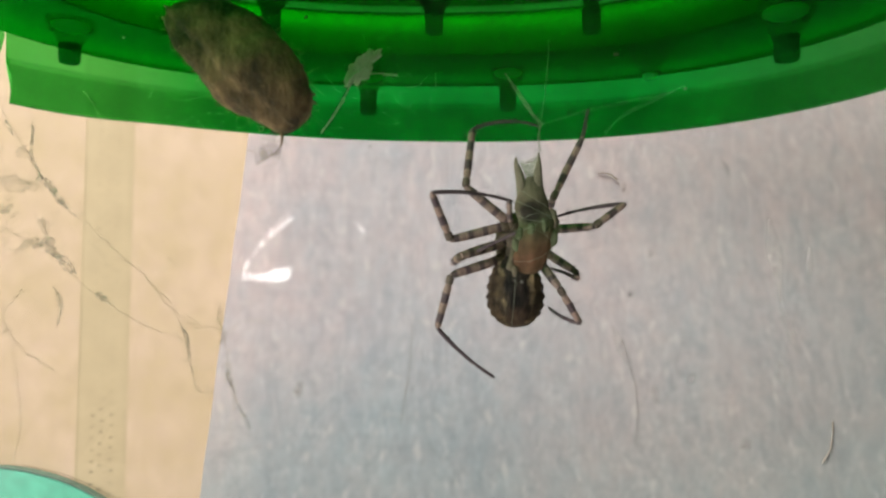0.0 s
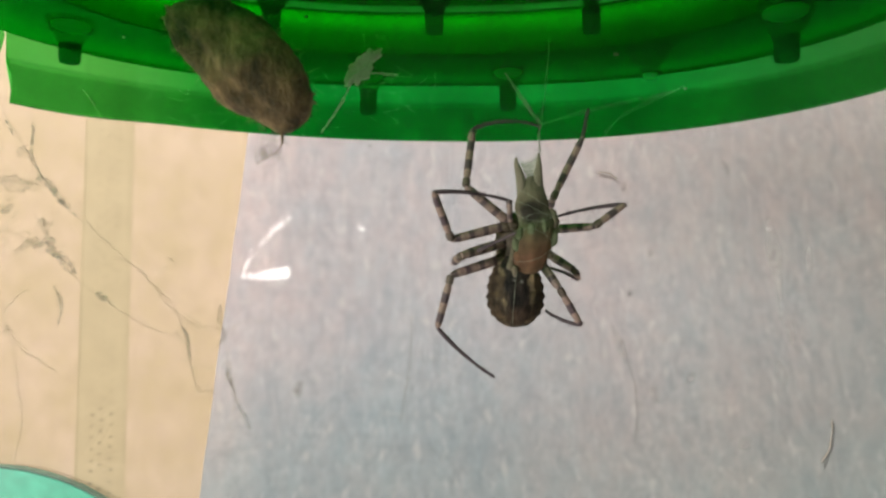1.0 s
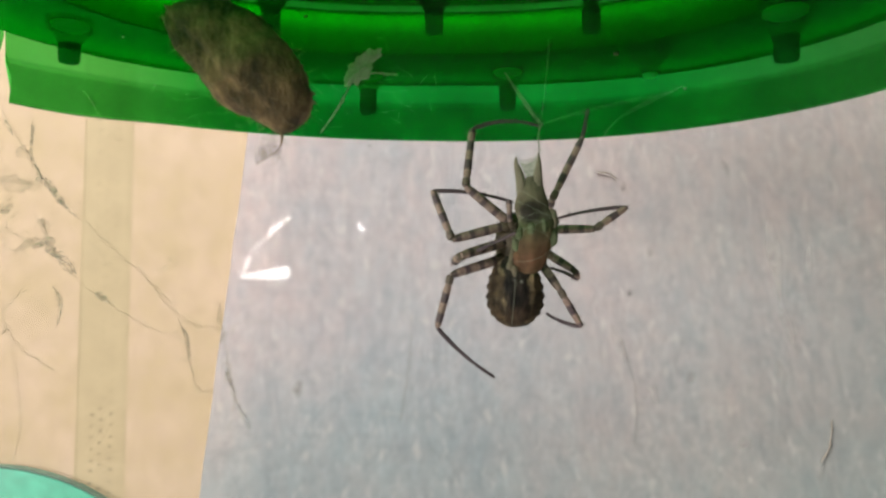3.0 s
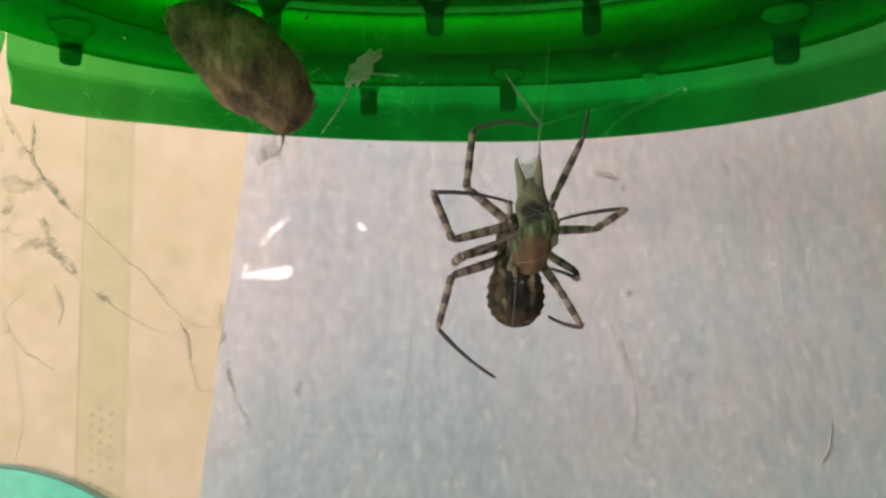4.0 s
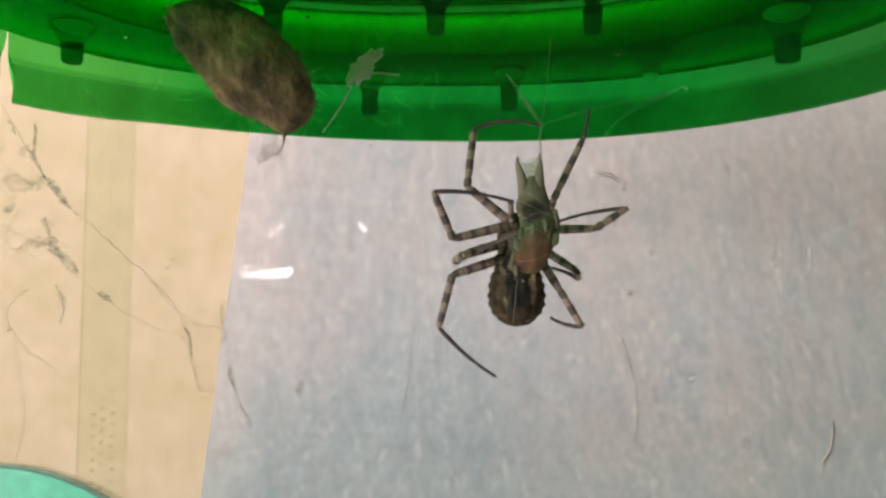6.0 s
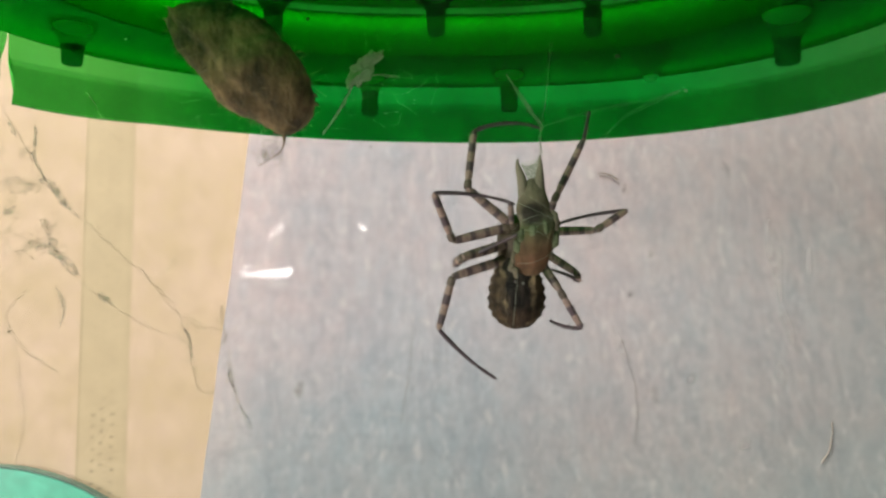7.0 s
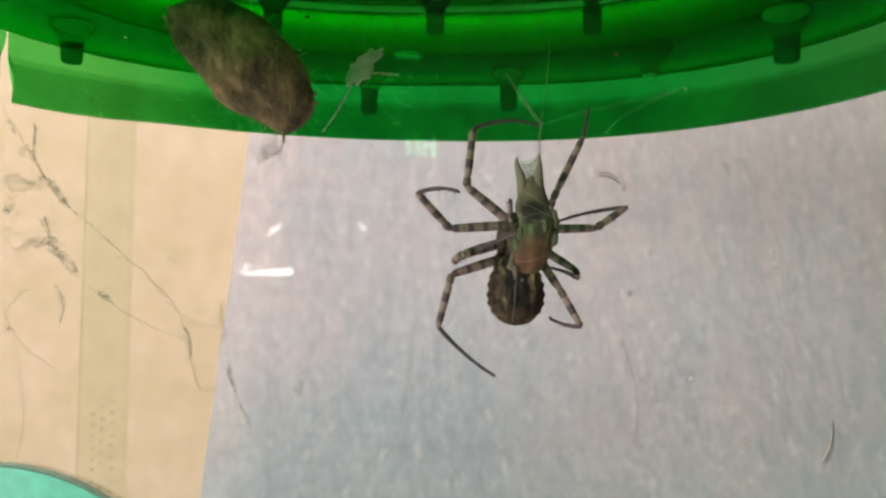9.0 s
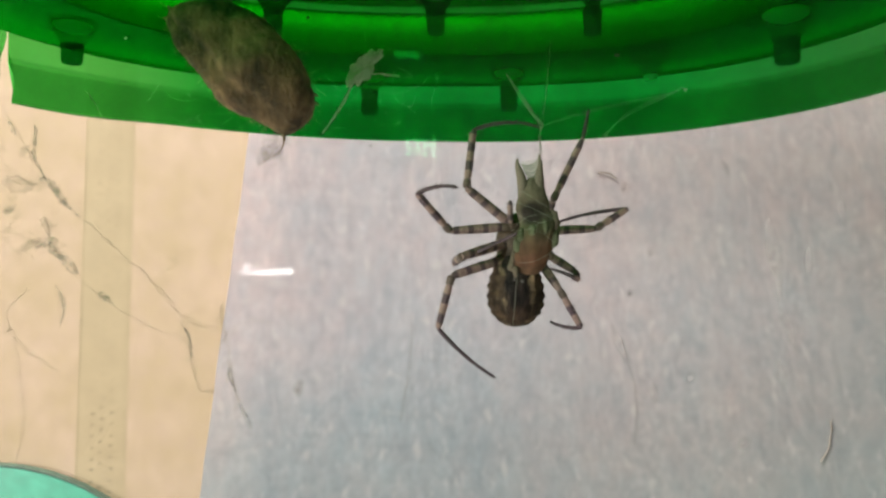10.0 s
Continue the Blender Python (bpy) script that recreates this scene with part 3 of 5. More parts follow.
def build_glint_lamp():
    """An added, unseen lamp behind the camera; its bright pieces are cut to mirror as glints in the tub's near wall."""
    lamp = holder("glint_lamp", LAMP_AT)
    tagged(lamp, "added stand of glowing pieces that mirror as glints in the tub wall", "desk lamp")
    boxed("base", (-0.05, -0.06, -LAMP_AT[2]), (0.07, 0.0, -LAMP_AT[2] + 0.012), METAL, lamp, 0.003)
    boxed("stem", (-0.004, -0.03, -LAMP_AT[2] + 0.012), (0.004, -0.022, 0.0), METAL, lamp, 0.001)
    boxed("head", (-0.030, -0.03, -0.012), (0.030, -0.012, 0.05), METAL, lamp, 0.003)
    boxed("arm", (0.0, -0.03, -0.012), (0.150, -0.024, -0.006), METAL, lamp, 0.001)
    boxed("slit_panel", (0.110, -0.03, -0.012), (0.150, -0.012, 0.185), METAL, lamp, 0.003)
    bar = plate("bar", BAR, LAMP_GLOW, lamp)
    mid = smooth_path(STRIP, 6)
    edge = []
    for side in (1, -1):
        row = []
        for i, p in enumerate(mid):
            t = i / (len(mid) - 1)
            a = (mid[min(i + 1, len(mid) - 1)] - mid[max(i - 1, 0)]).normalized()
            row.append(p + Vector((-a.z, 0, a.x)) * side * (0.0007 * math.exp(-((t - 0.74) / 0.17) ** 2) + 0.0005 * math.exp(-((t - 0.12) / 0.16) ** 2) + 0.0002))
        edge += row if side == 1 else row[::-1]
    plate("strip", edge, STRIP_GLOW, lamp)
    plate("spot", SPOT, STRIP_GLOW, lamp)
    for k in range(4):
        plate("slit", [(p[0] + SLIT_STEP * k, p[1], p[2]) for p in SLIT], SLIT_GLOW, lamp)
    plate("slit", SLIT_ABOVE, SLIT_DEEP, lamp)
    cover = plate("strip_cover", [(x, 0.006, z) for x, z in ((-0.05, 0.008), (0.0, 0.008), (0.0, 0.05), (-0.05, 0.05))], METAL, lamp)
    shutter = plate("slit_shutter", [(x, 0.006, z) for x, z in ((0.100, 0.080), (0.155, 0.080), (0.155, 0.190), (0.100, 0.190))], METAL, lamp)
    end_cover = plate("strip_end_cover", [(x, 0.006, z) for x, z in ((0.0, 0.008), (0.05, 0.008), (0.05, 0.055), (0.0, 0.055))], METAL, lamp)
    return lamp, bar, cover, end_cover, shutter


LAMP_AT = (-0.14084, -0.55000, 0.19063)
BAR = ((-0.0226, 0.0020, -0.0014), (-0.0120, 0.0020, -0.0008), (0.0020, 0.0020, 0.0028), (0.0187, 0.0020, 0.0064), (0.0175, 0.0020, -0.0039), (0.0, 0.0020, -0.0036), (-0.0221, 0.0020, -0.0029))
STRIP = ((-0.0222, 0.0020, 0.0005), (-0.0150, 0.0020, 0.0143), (-0.0029, 0.0020, 0.0273), (0.0091, 0.0020, 0.0368), (0.0205, 0.0020, 0.0442))
SPOT = ((0.0752, 0.0020, 0.0380), (0.0787, 0.0020, 0.0371), (0.0815, 0.0020, 0.0328), (0.0797, 0.0020, 0.0328))
SLIT = ((0.1145, 0.0020, 0.1036), (0.1193, 0.0020, 0.1027), (0.1183, 0.0020, 0.0895), (0.1150, 0.0020, 0.0922))
SLIT_ABOVE = ((0.1047, 0.0020, 0.1716), (0.1268, 0.0020, 0.1712), (0.1258, 0.0020, 0.1676), (0.1066, 0.0020, 0.1681))
SLIT_STEP = 0.00721
glint_lamp, lamp_bar, strip_cover, strip_end_cover, slit_shutter = build_glint_lamp()
build_room()
build_paper()
build_border()
build_teal_lid()

# ---- the tub and its green lid ----
CX, CY, A, B, POWER = -0.002, 0.075, 0.067, 0.060, 2.5
RIM_Z, FLANGE_Z, PANEL_Z = 0.1989, 0.2084, 0.2149


def outline(inset, angle):
    """A point of the rounded-square outline, inset from the lid's skirt."""
    c, s = math.cos(angle), math.sin(angle)
    a, b = A - inset, B - inset
    r = (abs(c / a) ** POWER + abs(s / b) ** POWER) ** (-1 / POWER)
    return CX + r * c, CY + r * s


def sweep(profile, n=160, start=0.0, end=math.tau, closed=True):
    """Sweep an inset/height profile (a closed polygon) round the outline."""
    bm = bmesh.new()
    loops = []
    for k in range(n if closed else n + 1):
        t = start + (end - start) * k / n
        loops.append([Vector((*outline(i, t), z)) for i, z in profile])
    rings(bm, loops, closed=closed)
    bmesh.ops.recalc_face_normals(bm, faces=bm.faces)
    return bm


def build_tub():
    tub = holder("clear_tub", (0, 0, 0))
    tagged(tub, "clear plastic tub with a thin smooth wall, standing on the table", "tub")
    for mat, start, top in ((CLEAR_SCUFFED, 0.0, RIM_Z - 0.0002), (CLEAR, math.pi, FLANGE_Z - 0.001)):
        section = ((0.0022, 0.004), (0.0022, top), (0.0032, top), (0.0032, 0.004))
        bm = sweep(section, 90, start, start + math.pi, closed=False)
        bmesh.ops.delete(bm, geom=[f for f in bm.faces if min(v.co.z for v in f.verts) > top - 0.0001], context="FACES_ONLY")
        wall = part("wall", bm, mat, tub)
        wall.visible_shadow = False
    bm = bmesh.new()
    for z in (0.001, 0.003):
        bm.faces.new([bm.verts.new((*outline(0.0035, k * math.tau / 120), z)) for k in range(120)])
    base = part("base", bm, CLEAR, tub, smooth=False)
    base.visible_shadow = False


def lathe(x, y, prof, sides=24):
    bm = bmesh.new()
    rings(bm, [[Vector((x + r * math.cos(k * math.tau / sides), y + r * math.sin(k * math.tau / sides), h)) for k in range(sides)] for r, h in prof])
    bmesh.ops.recalc_face_normals(bm, faces=bm.faces)
    return bm


def peg(lid, x, y, z, flare, stem, drop, length, cup=False):
    """A moulded peg: a flared root that narrows to a short stem."""
    prof = [(flare, z + 0.0002), (flare * 0.97, z - drop * 0.15), (flare * 0.84, z - drop * 0.42), (flare * 0.62, z - drop * 0.72)]
    if cup:
        prof += [(stem, z - drop), (stem * 0.8, z - drop - 0.0007), (stem * 0.3, z - drop - 0.0010)]
        root = part("peg", lathe(x, y, prof), GREEN_FLARE, lid)
        part("nub", lathe(x, y, [(stem * 0.75, z - drop - 0.0008), (stem * 0.6, z - drop - 0.0013), (stem * 0.2, z - drop - 0.0015)]), GREEN_PALE, root, "pale broken stub")
        return root
    root = part("peg", lathe(x, y, prof + [(stem * 1.08, z - drop)]), GREEN_FLARE if z < PANEL_Z else GREEN_CONE, lid)
    # light in the peg's hollow is put in as a solid pale disc
    part("hollow", lathe(x, y, [(flare * 0.78, z - drop * 0.12), (flare * 0.76, z - drop * 0.20), (flare * 0.60, z - drop * 0.30)]), GREEN_PALE, root, "pale disc for the lit hollow in the peg's root")
    part("stem", lathe(x, y, [(stem * 1.04, z - drop - 0.00005), (stem, z - drop - 0.0004), (stem * 0.97, z - length + 0.0003), (stem * 0.86, z - length)]), PEG, root, "dark green stem")
    return root


def shaded(name, profile, materials, bands, parent):
    """A ring tinted band by band of its profile, its shading put into the green."""
    ob = part(name, sweep(profile), materials[0], parent)
    for m in materials[1:]:
        ob.data.materials.append(m)
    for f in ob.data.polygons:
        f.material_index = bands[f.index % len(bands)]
    return ob


def build_lid():
    lid = holder("green_lid", (0, 0, 0))
    tagged(lid, "translucent green plastic lid with moulded pegs, on the tub", "lid")
    heights = (RIM_Z + 0.0003, RIM_Z + 0.0016, RIM_Z + 0.0029, RIM_Z + 0.0034, RIM_Z + 0.0055)

    def split(z):
        """Where the cracked skirt ends and begins again, by height: a jagged sliver between."""
        h = (z - RIM_Z) * 1000
        end = np.interp(h, (0, 1.6, 2.9, 3.4, 5.5, 8.0), (2.637, 2.635, 2.633, 2.632, 2.648, 2.6502))
        start = np.interp(h, (0, 1.6, 2.9, 3.4, 5.5, 8.0), (2.712, 2.676, 2.666, 2.665, 2.667, 2.6555))
        return float(start), float(end) + math.tau

    def warp(x, y):
        """How far the old skirt's lower edge has drawn up, along its far side."""
        left = 0.0009 * math.exp(-((x + 0.045) / (0.010 if x < -0.045 else 0.031)) ** 2)
        u = max(0.0, min(1.0, (x - 0.010) / 0.052))
        return (left + 0.0006 * u * u * (3 - 2 * u)) * max(0.0, min(1.0, (y - CY) / 0.02))

    def cracked(profile, n=220, closed=True):
        bm = bmesh.new()
        loops = []
        for k in range(n + 1):
            loop = []
            thin = 0.12 + 0.88 * min(1.0, min(k, n - k) / 5)
            for i, z in profile:
                start, end = split(z)
                x, y = outline(i * thin, start + (end - start) * k / n)
                loop.append(Vector((x, y, z + warp(x, y) * (1 - max(0.0, min(1.0, (z - RIM_Z) / (FLANGE_Z - RIM_Z)))))))
            loops.append(loop)
        if closed:
            rings(bm, loops)
            bmesh.ops.recalc_face_normals(bm, faces=bm.faces)
            return bm
        rows = [[bm.verts.new(p) for p in loop] for loop in loops]
        for p, q in zip(rows, rows[1:]):
            for i in range(len(p) - 1):
                bm.faces.new((p[i], p[i + 1], q[i + 1], q[i]))
        return bm

    inner = [(0.0009 + 0.00004 * k, z) for k, z in enumerate(heights)]
    outer = [(0.0001 + 0.00006 * k, z) for k, z in enumerate(heights)][::-1]
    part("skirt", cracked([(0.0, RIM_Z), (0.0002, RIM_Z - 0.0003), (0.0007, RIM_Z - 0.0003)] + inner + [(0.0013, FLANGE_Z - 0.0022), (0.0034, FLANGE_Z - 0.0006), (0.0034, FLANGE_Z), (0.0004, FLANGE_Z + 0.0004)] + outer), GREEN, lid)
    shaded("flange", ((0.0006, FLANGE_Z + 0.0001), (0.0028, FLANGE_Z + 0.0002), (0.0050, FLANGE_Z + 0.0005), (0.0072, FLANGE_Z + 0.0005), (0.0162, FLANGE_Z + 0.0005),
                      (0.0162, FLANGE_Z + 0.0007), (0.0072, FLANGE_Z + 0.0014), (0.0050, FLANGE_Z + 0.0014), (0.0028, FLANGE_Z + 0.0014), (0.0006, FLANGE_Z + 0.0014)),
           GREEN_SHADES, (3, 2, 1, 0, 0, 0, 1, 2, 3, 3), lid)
    for i, low, high in ((0.0015, -0.0004, 0.0053), (0.0017, -0.0004, 0.0062)):
        part("lip", cracked([(i, RIM_Z + low + (high - low) * k / 4) for k in range(5)], closed=False), GREEN_THIN, lid)
    part("rim", cracked(((0.0001, RIM_Z - 0.00042), (0.0001, RIM_Z - 0.00034), (0.0010, RIM_Z - 0.00034), (0.0010, RIM_Z - 0.00042))), GREEN_RIM, lid, "dull rim of the lid's skirt")
    foot, head = FLANGE_Z + 0.0006, PANEL_Z - 0.0001
    curve = [(0.0160 + 0.0032 * max(0.0, (u - 0.30) / 0.70) ** 2.6, foot + (head - foot) * (1 - (1 - u) ** 1.5)) for u in [k / 16 for k in range(17)]]
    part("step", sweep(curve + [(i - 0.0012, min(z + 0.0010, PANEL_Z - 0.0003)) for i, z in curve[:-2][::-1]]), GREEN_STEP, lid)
    bm = bmesh.new()
    lo = [bm.verts.new((*outline(0.0184, k * math.tau / 120), PANEL_Z)) for k in range(120)]
    hi = [bm.verts.new((*outline(0.0184, k * math.tau / 120), PANEL_Z + 0.0012)) for k in range(120)]
    bm.faces.new(lo[::-1])
    bm.faces.new(hi)
    part("top_panel", bm, GREEN_TOP, lid, smooth=False)
    for x, y, flare, stem, drop, length, cup in (
        (-0.0512, 0.1030, 0.0033, 0.00145, 0.0030, 0.0056, False),
        (-0.0125, 0.1262, 0.0031, 0.00140, 0.0030, 0.0069, False),
        (0.0107, 0.1246, 0.0031, 0.00140, 0.0028, 0.0066, False),
        (0.0313, 0.1140, 0.0034, 0.00150, 0.0031, 0.0040, True),
        (0.0445, 0.0973, 0.0037, 0.00165, 0.0040, 0.0071, False),
    ):
        peg(lid, x, y, FLANGE_Z, flare, stem, drop, length, cup)
    for x, y, flare in ((-0.0246, 0.1071, 0.0030), (-0.0013, 0.1071, 0.0030), (0.0212, 0.1071, 0.0016)):
        peg(lid, x, y, PANEL_Z, flare, 0.00135, 0.0032, 0.0064)


build_tub()
build_lid()


# ---- the spider ----
def shaft(bm, length, r0, r1, rng, bend=0.0, hairs=0, swell=0.12, lo=0.0, hi=1.0):
    """One leg segment along +z, from lo to hi of the length, with fine bristles."""
    sides, n = 10, 9
    loops = []
    for i in range(n + 1):
        u = i / n
        t = lo + (hi - lo) * u
        r = r0 + (r1 - r0) * t
        r *= 1 + swell * math.sin(math.pi * u) - 0.25 * (i == 0) - 0.3 * (i == n)
        off = bend * 4 * t * (1 - t)
        loops.append([Vector((off + r * math.cos(k * math.tau / sides), r * math.sin(k * math.tau / sides), t * length)) for k in range(sides)])
    rings(bm, loops)
    for _ in range(hairs):
        t, a = lo + (hi - lo) * rng.uniform(0.05, 0.97), rng.uniform(0, math.tau)
        r = r0 + (r1 - r0) * t
        d = Vector((math.cos(a), math.sin(a), 0))
        base = Vector((bend * 4 * t * (1 - t), 0, t * length)) + d * r * 0.9
        tip = base + d * rng.uniform(0.00022, 0.0006) + Vector((0, 0, rng.uniform(0.0001, 0.0005)))
        side = d.cross(Vector((0, 0, 1))) * 0.00005
        a1, a2, a3, a4 = bm.verts.new(base - side), bm.verts.new(base + side), bm.verts.new(tip), bm.verts.new(base + Vector((0, 0, 0.00008)))
        for q in ((a1, a2, a3), (a2, a4, a3), (a4, a1, a3)):
            bm.faces.new(q)
    return bm


def aim(a, b, flip=1):
    """The pose at a whose z axis points to b; its x axis leans upwards."""
    z = (Vector(b) - Vector(a)).normalized()
    y = Vector((0, -1, 0))
    y = (y - z * y.dot(z)).normalized() if abs(z.y) < 0.95 else Vector((0, 0, 1))
    x = y.cross(z) * flip
    y = z.cross(x)
    m = Matrix((x, y, z)).transposed().to_4x4()
    return Matrix.Translation(a) @ m


def leg(spider, hip, knee, ankle, toe, bend=0.0, thick=1.0, seed=0, toe_thick=1.0):
    """A leg: femur mesh at the hip, with tibia and metatarsus as its sub-parts."""
    rng = random.Random(seed)
    hip, knee, ankle, toe = (Vector(q) for q in (hip, knee, ankle, toe))
    femur = part("leg", shaft(bmesh.new(), (knee - hip).length, 0.00060 * thick, 0.00050 * thick, rng, 0, 38), FEMUR, spider)
    mf = aim(hip, knee)
    femur.matrix_local = mf
    lt, lm = (ankle - knee).length, (toe - ankle).length
    cut = min(0.35, 0.0012 / lt)
    patella = part("patella", shaft(bmesh.new(), lt, 0.00052 * thick, 0.00044 * thick, rng, 0, 6, 0.04, 0.0, cut), PATELLA, femur, "pale knee joint")
    tibia = part("tibia", shaft(bmesh.new(), lt, 0.00050 * thick, 0.00042 * thick, rng, 0, 46, 0.08, cut * 0.96, 1.0), TIBIA, femur)
    patella.matrix_local = tibia.matrix_local = mf.inverted() @ aim(knee, ankle)
    rm = 0.00031 * thick * toe_thick, 0.00018 * thick * toe_thick
    meta = part("metatarsus", shaft(bmesh.new(), lm, *rm, rng, bend, 14, 0.0, 0.0, 0.70), META, femur)
    tarsus = part("tarsus", shaft(bmesh.new(), lm, *rm, rng, bend, 8, 0.05, 0.69, 1.0), META, femur)
    meta.matrix_local = tarsus.matrix_local = mf.inverted() @ aim(ankle, toe)
    coxa = part("coxa", ellipsoid(bmesh.new(), (0.00085 * thick, 0.0008, 0.0010), 10, 14), CARAPACE, femur, "dark hip joint")
    coxa.location = (0, 0, -0.0001)
    return femur, patella, tibia, meta, tarsus


def ellipsoid(bm, radii, rows=24, cols=36, lump=None):
    loops = []
    for i in range(1, rows):
        th = math.pi * i / rows
        loops.append([])
        for k in range(cols):
            ph = k * math.tau / cols
            p = Vector((radii[0] * math.sin(th) * math.cos(ph), radii[1] * math.sin(th) * math.sin(ph), radii[2] * math.cos(th)))
            loops[-1].append(lump(p, th, ph) if lump else p)
    rings(bm, loops)
    bmesh.ops.recalc_face_normals(bm, faces=bm.faces)
    return bm


def abdomen_lump(p, th, ph):
    """Scalloped edges all round and a slightly narrower front end."""
    side = abs(math.cos(ph))
    wave = 1 + 0.045 * side ** 2 * math.sin(th * 23) + 0.03 * noise.noise(p * 700) + 0.02 * noise.noise(p * 1700)
    taper = 1.0 - 0.08 * max(0.0, p.z / 0.0048) - 0.05 * max(0.0, -p.z / 0.0048)
    barrel = math.sin(th) ** (-0.22 if p.z > 0 else -0.10) * (1.0 if p.z > 0 else 1.0 + 0.10 * min(1.0, -p.z / 0.0024))
    return Vector((p.x * wave * taper * barrel, p.y * wave * taper * barrel, p.z * (1 + 0.03 * noise.noise(p * 900))))


SPIDER_AT = (0.00945, 0.10000, 0.17781)
spider = holder("spider", SPIDER_AT)
tagged(spider, "brown banded spider with a scalloped abdomen, feeding in its web", "spider")
body = part("abdomen", ellipsoid(bmesh.new(), (0.00372, 0.0034, 0.0048), 40, 56, abdomen_lump), ABDOMEN, spider, "mottled dark abdomen with pale broken lines")
body.location = (0.00015, 0.00200, -0.00624)
for x, z, r in ((-0.00045, 0.0014, 0.00018), (0.00055, 0.0012, 0.00022)):
    dot = part("spot", ellipsoid(bmesh.new(), (r, r * 0.6, r), 8, 10), SPOT_PALE, body, "pale spot")
    dot.location = (x, -0.0034 * math.sqrt(max(0.05, 1 - (x / 0.0040) ** 2 - (z / 0.0052) ** 2)) * 1.0, z)
head = part("cephalothorax", ellipsoid(bmesh.new(), (0.0026, 0.0020, 0.0042), 20, 28, lambda p, th, ph: p * (1 + 0.05 * noise.noise(p * 700))), CARAPACE, spider)
head.location = (0.00021, 0.00300, 0.00023)
for a, b, k in (((-0.00065, 0.00000, 0.00282), (-0.00086, -0.00100, 0.00559), 3), ((0.00109, 0.00100, 0.00345), (0.00185, 0.00100, 0.00518), 5)):
    palp = part("palp", shaft(bmesh.new(), (Vector(b) - Vector(a)).length, 0.00036, 0.0003, random.Random(k), 0, 14), FEMUR, spider)
    palp.matrix_local = aim(a, b)

leg(spider, (-0.00049, 0.00100, 0.00263), (-0.00651, -0.00100, 0.00729), (-0.00553, 0.00100, 0.01535), (0.00382, 0.00400, 0.01643), 0.0009, 1.0, 11)
leg(spider, (0.00412, 0.00300, 0.00329), (0.00508, 0.00100, 0.00594), (0.00915, 0.00100, 0.01428), (0.01053, 0.00400, 0.01888), 0.0, 0.95, 12)
leg_l2 = leg(spider, (-0.00131, 0.00100, 0.00233), (-0.00828, -0.00100, 0.00036), (-0.01079, 0.00000, 0.00685), (-0.00008, 0.00200, 0.00562), 0.0005, 1.0, 13)
leg_r2 = leg(spider, (0.00427, 0.00200, 0.00197), (0.01051, 0.00000, 0.00185), (0.01480, 0.00100, 0.00488), (0.00580, 0.00150, 0.00343), -0.0003, 0.95, 14)
leg(spider, (-0.00102, 0.00200, 0.00031), (-0.00716, -0.00300, -0.00181), (-0.00796, 0.00100, -0.00240), (-0.00050, -0.00640, 0.00085), 0.0, 1.08, 15, 0.90)
leg(spider, (-0.00193, 0.00200, -0.00203), (-0.00842, 0.00000, -0.00421), (-0.01019, 0.00100, -0.01106), (-0.00254, 0.00300, -0.01771), -0.0004, 1.0, 16)
leg(spider, (0.00408, 0.00300, -0.00083), (0.00813, 0.00200, -0.00354), (0.00824, 0.00100, -0.00470), (0.00406, 0.00300, -0.00304), -0.0003, 0.9, 17)
leg_r4 = leg(spider, (0.00376, 0.00300, -0.00251), (0.00607, 0.00200, -0.00609), (0.00894, 0.00200, -0.01094), (0.00457, 0.00500, -0.00919), 0.0003, 0.95, 18)


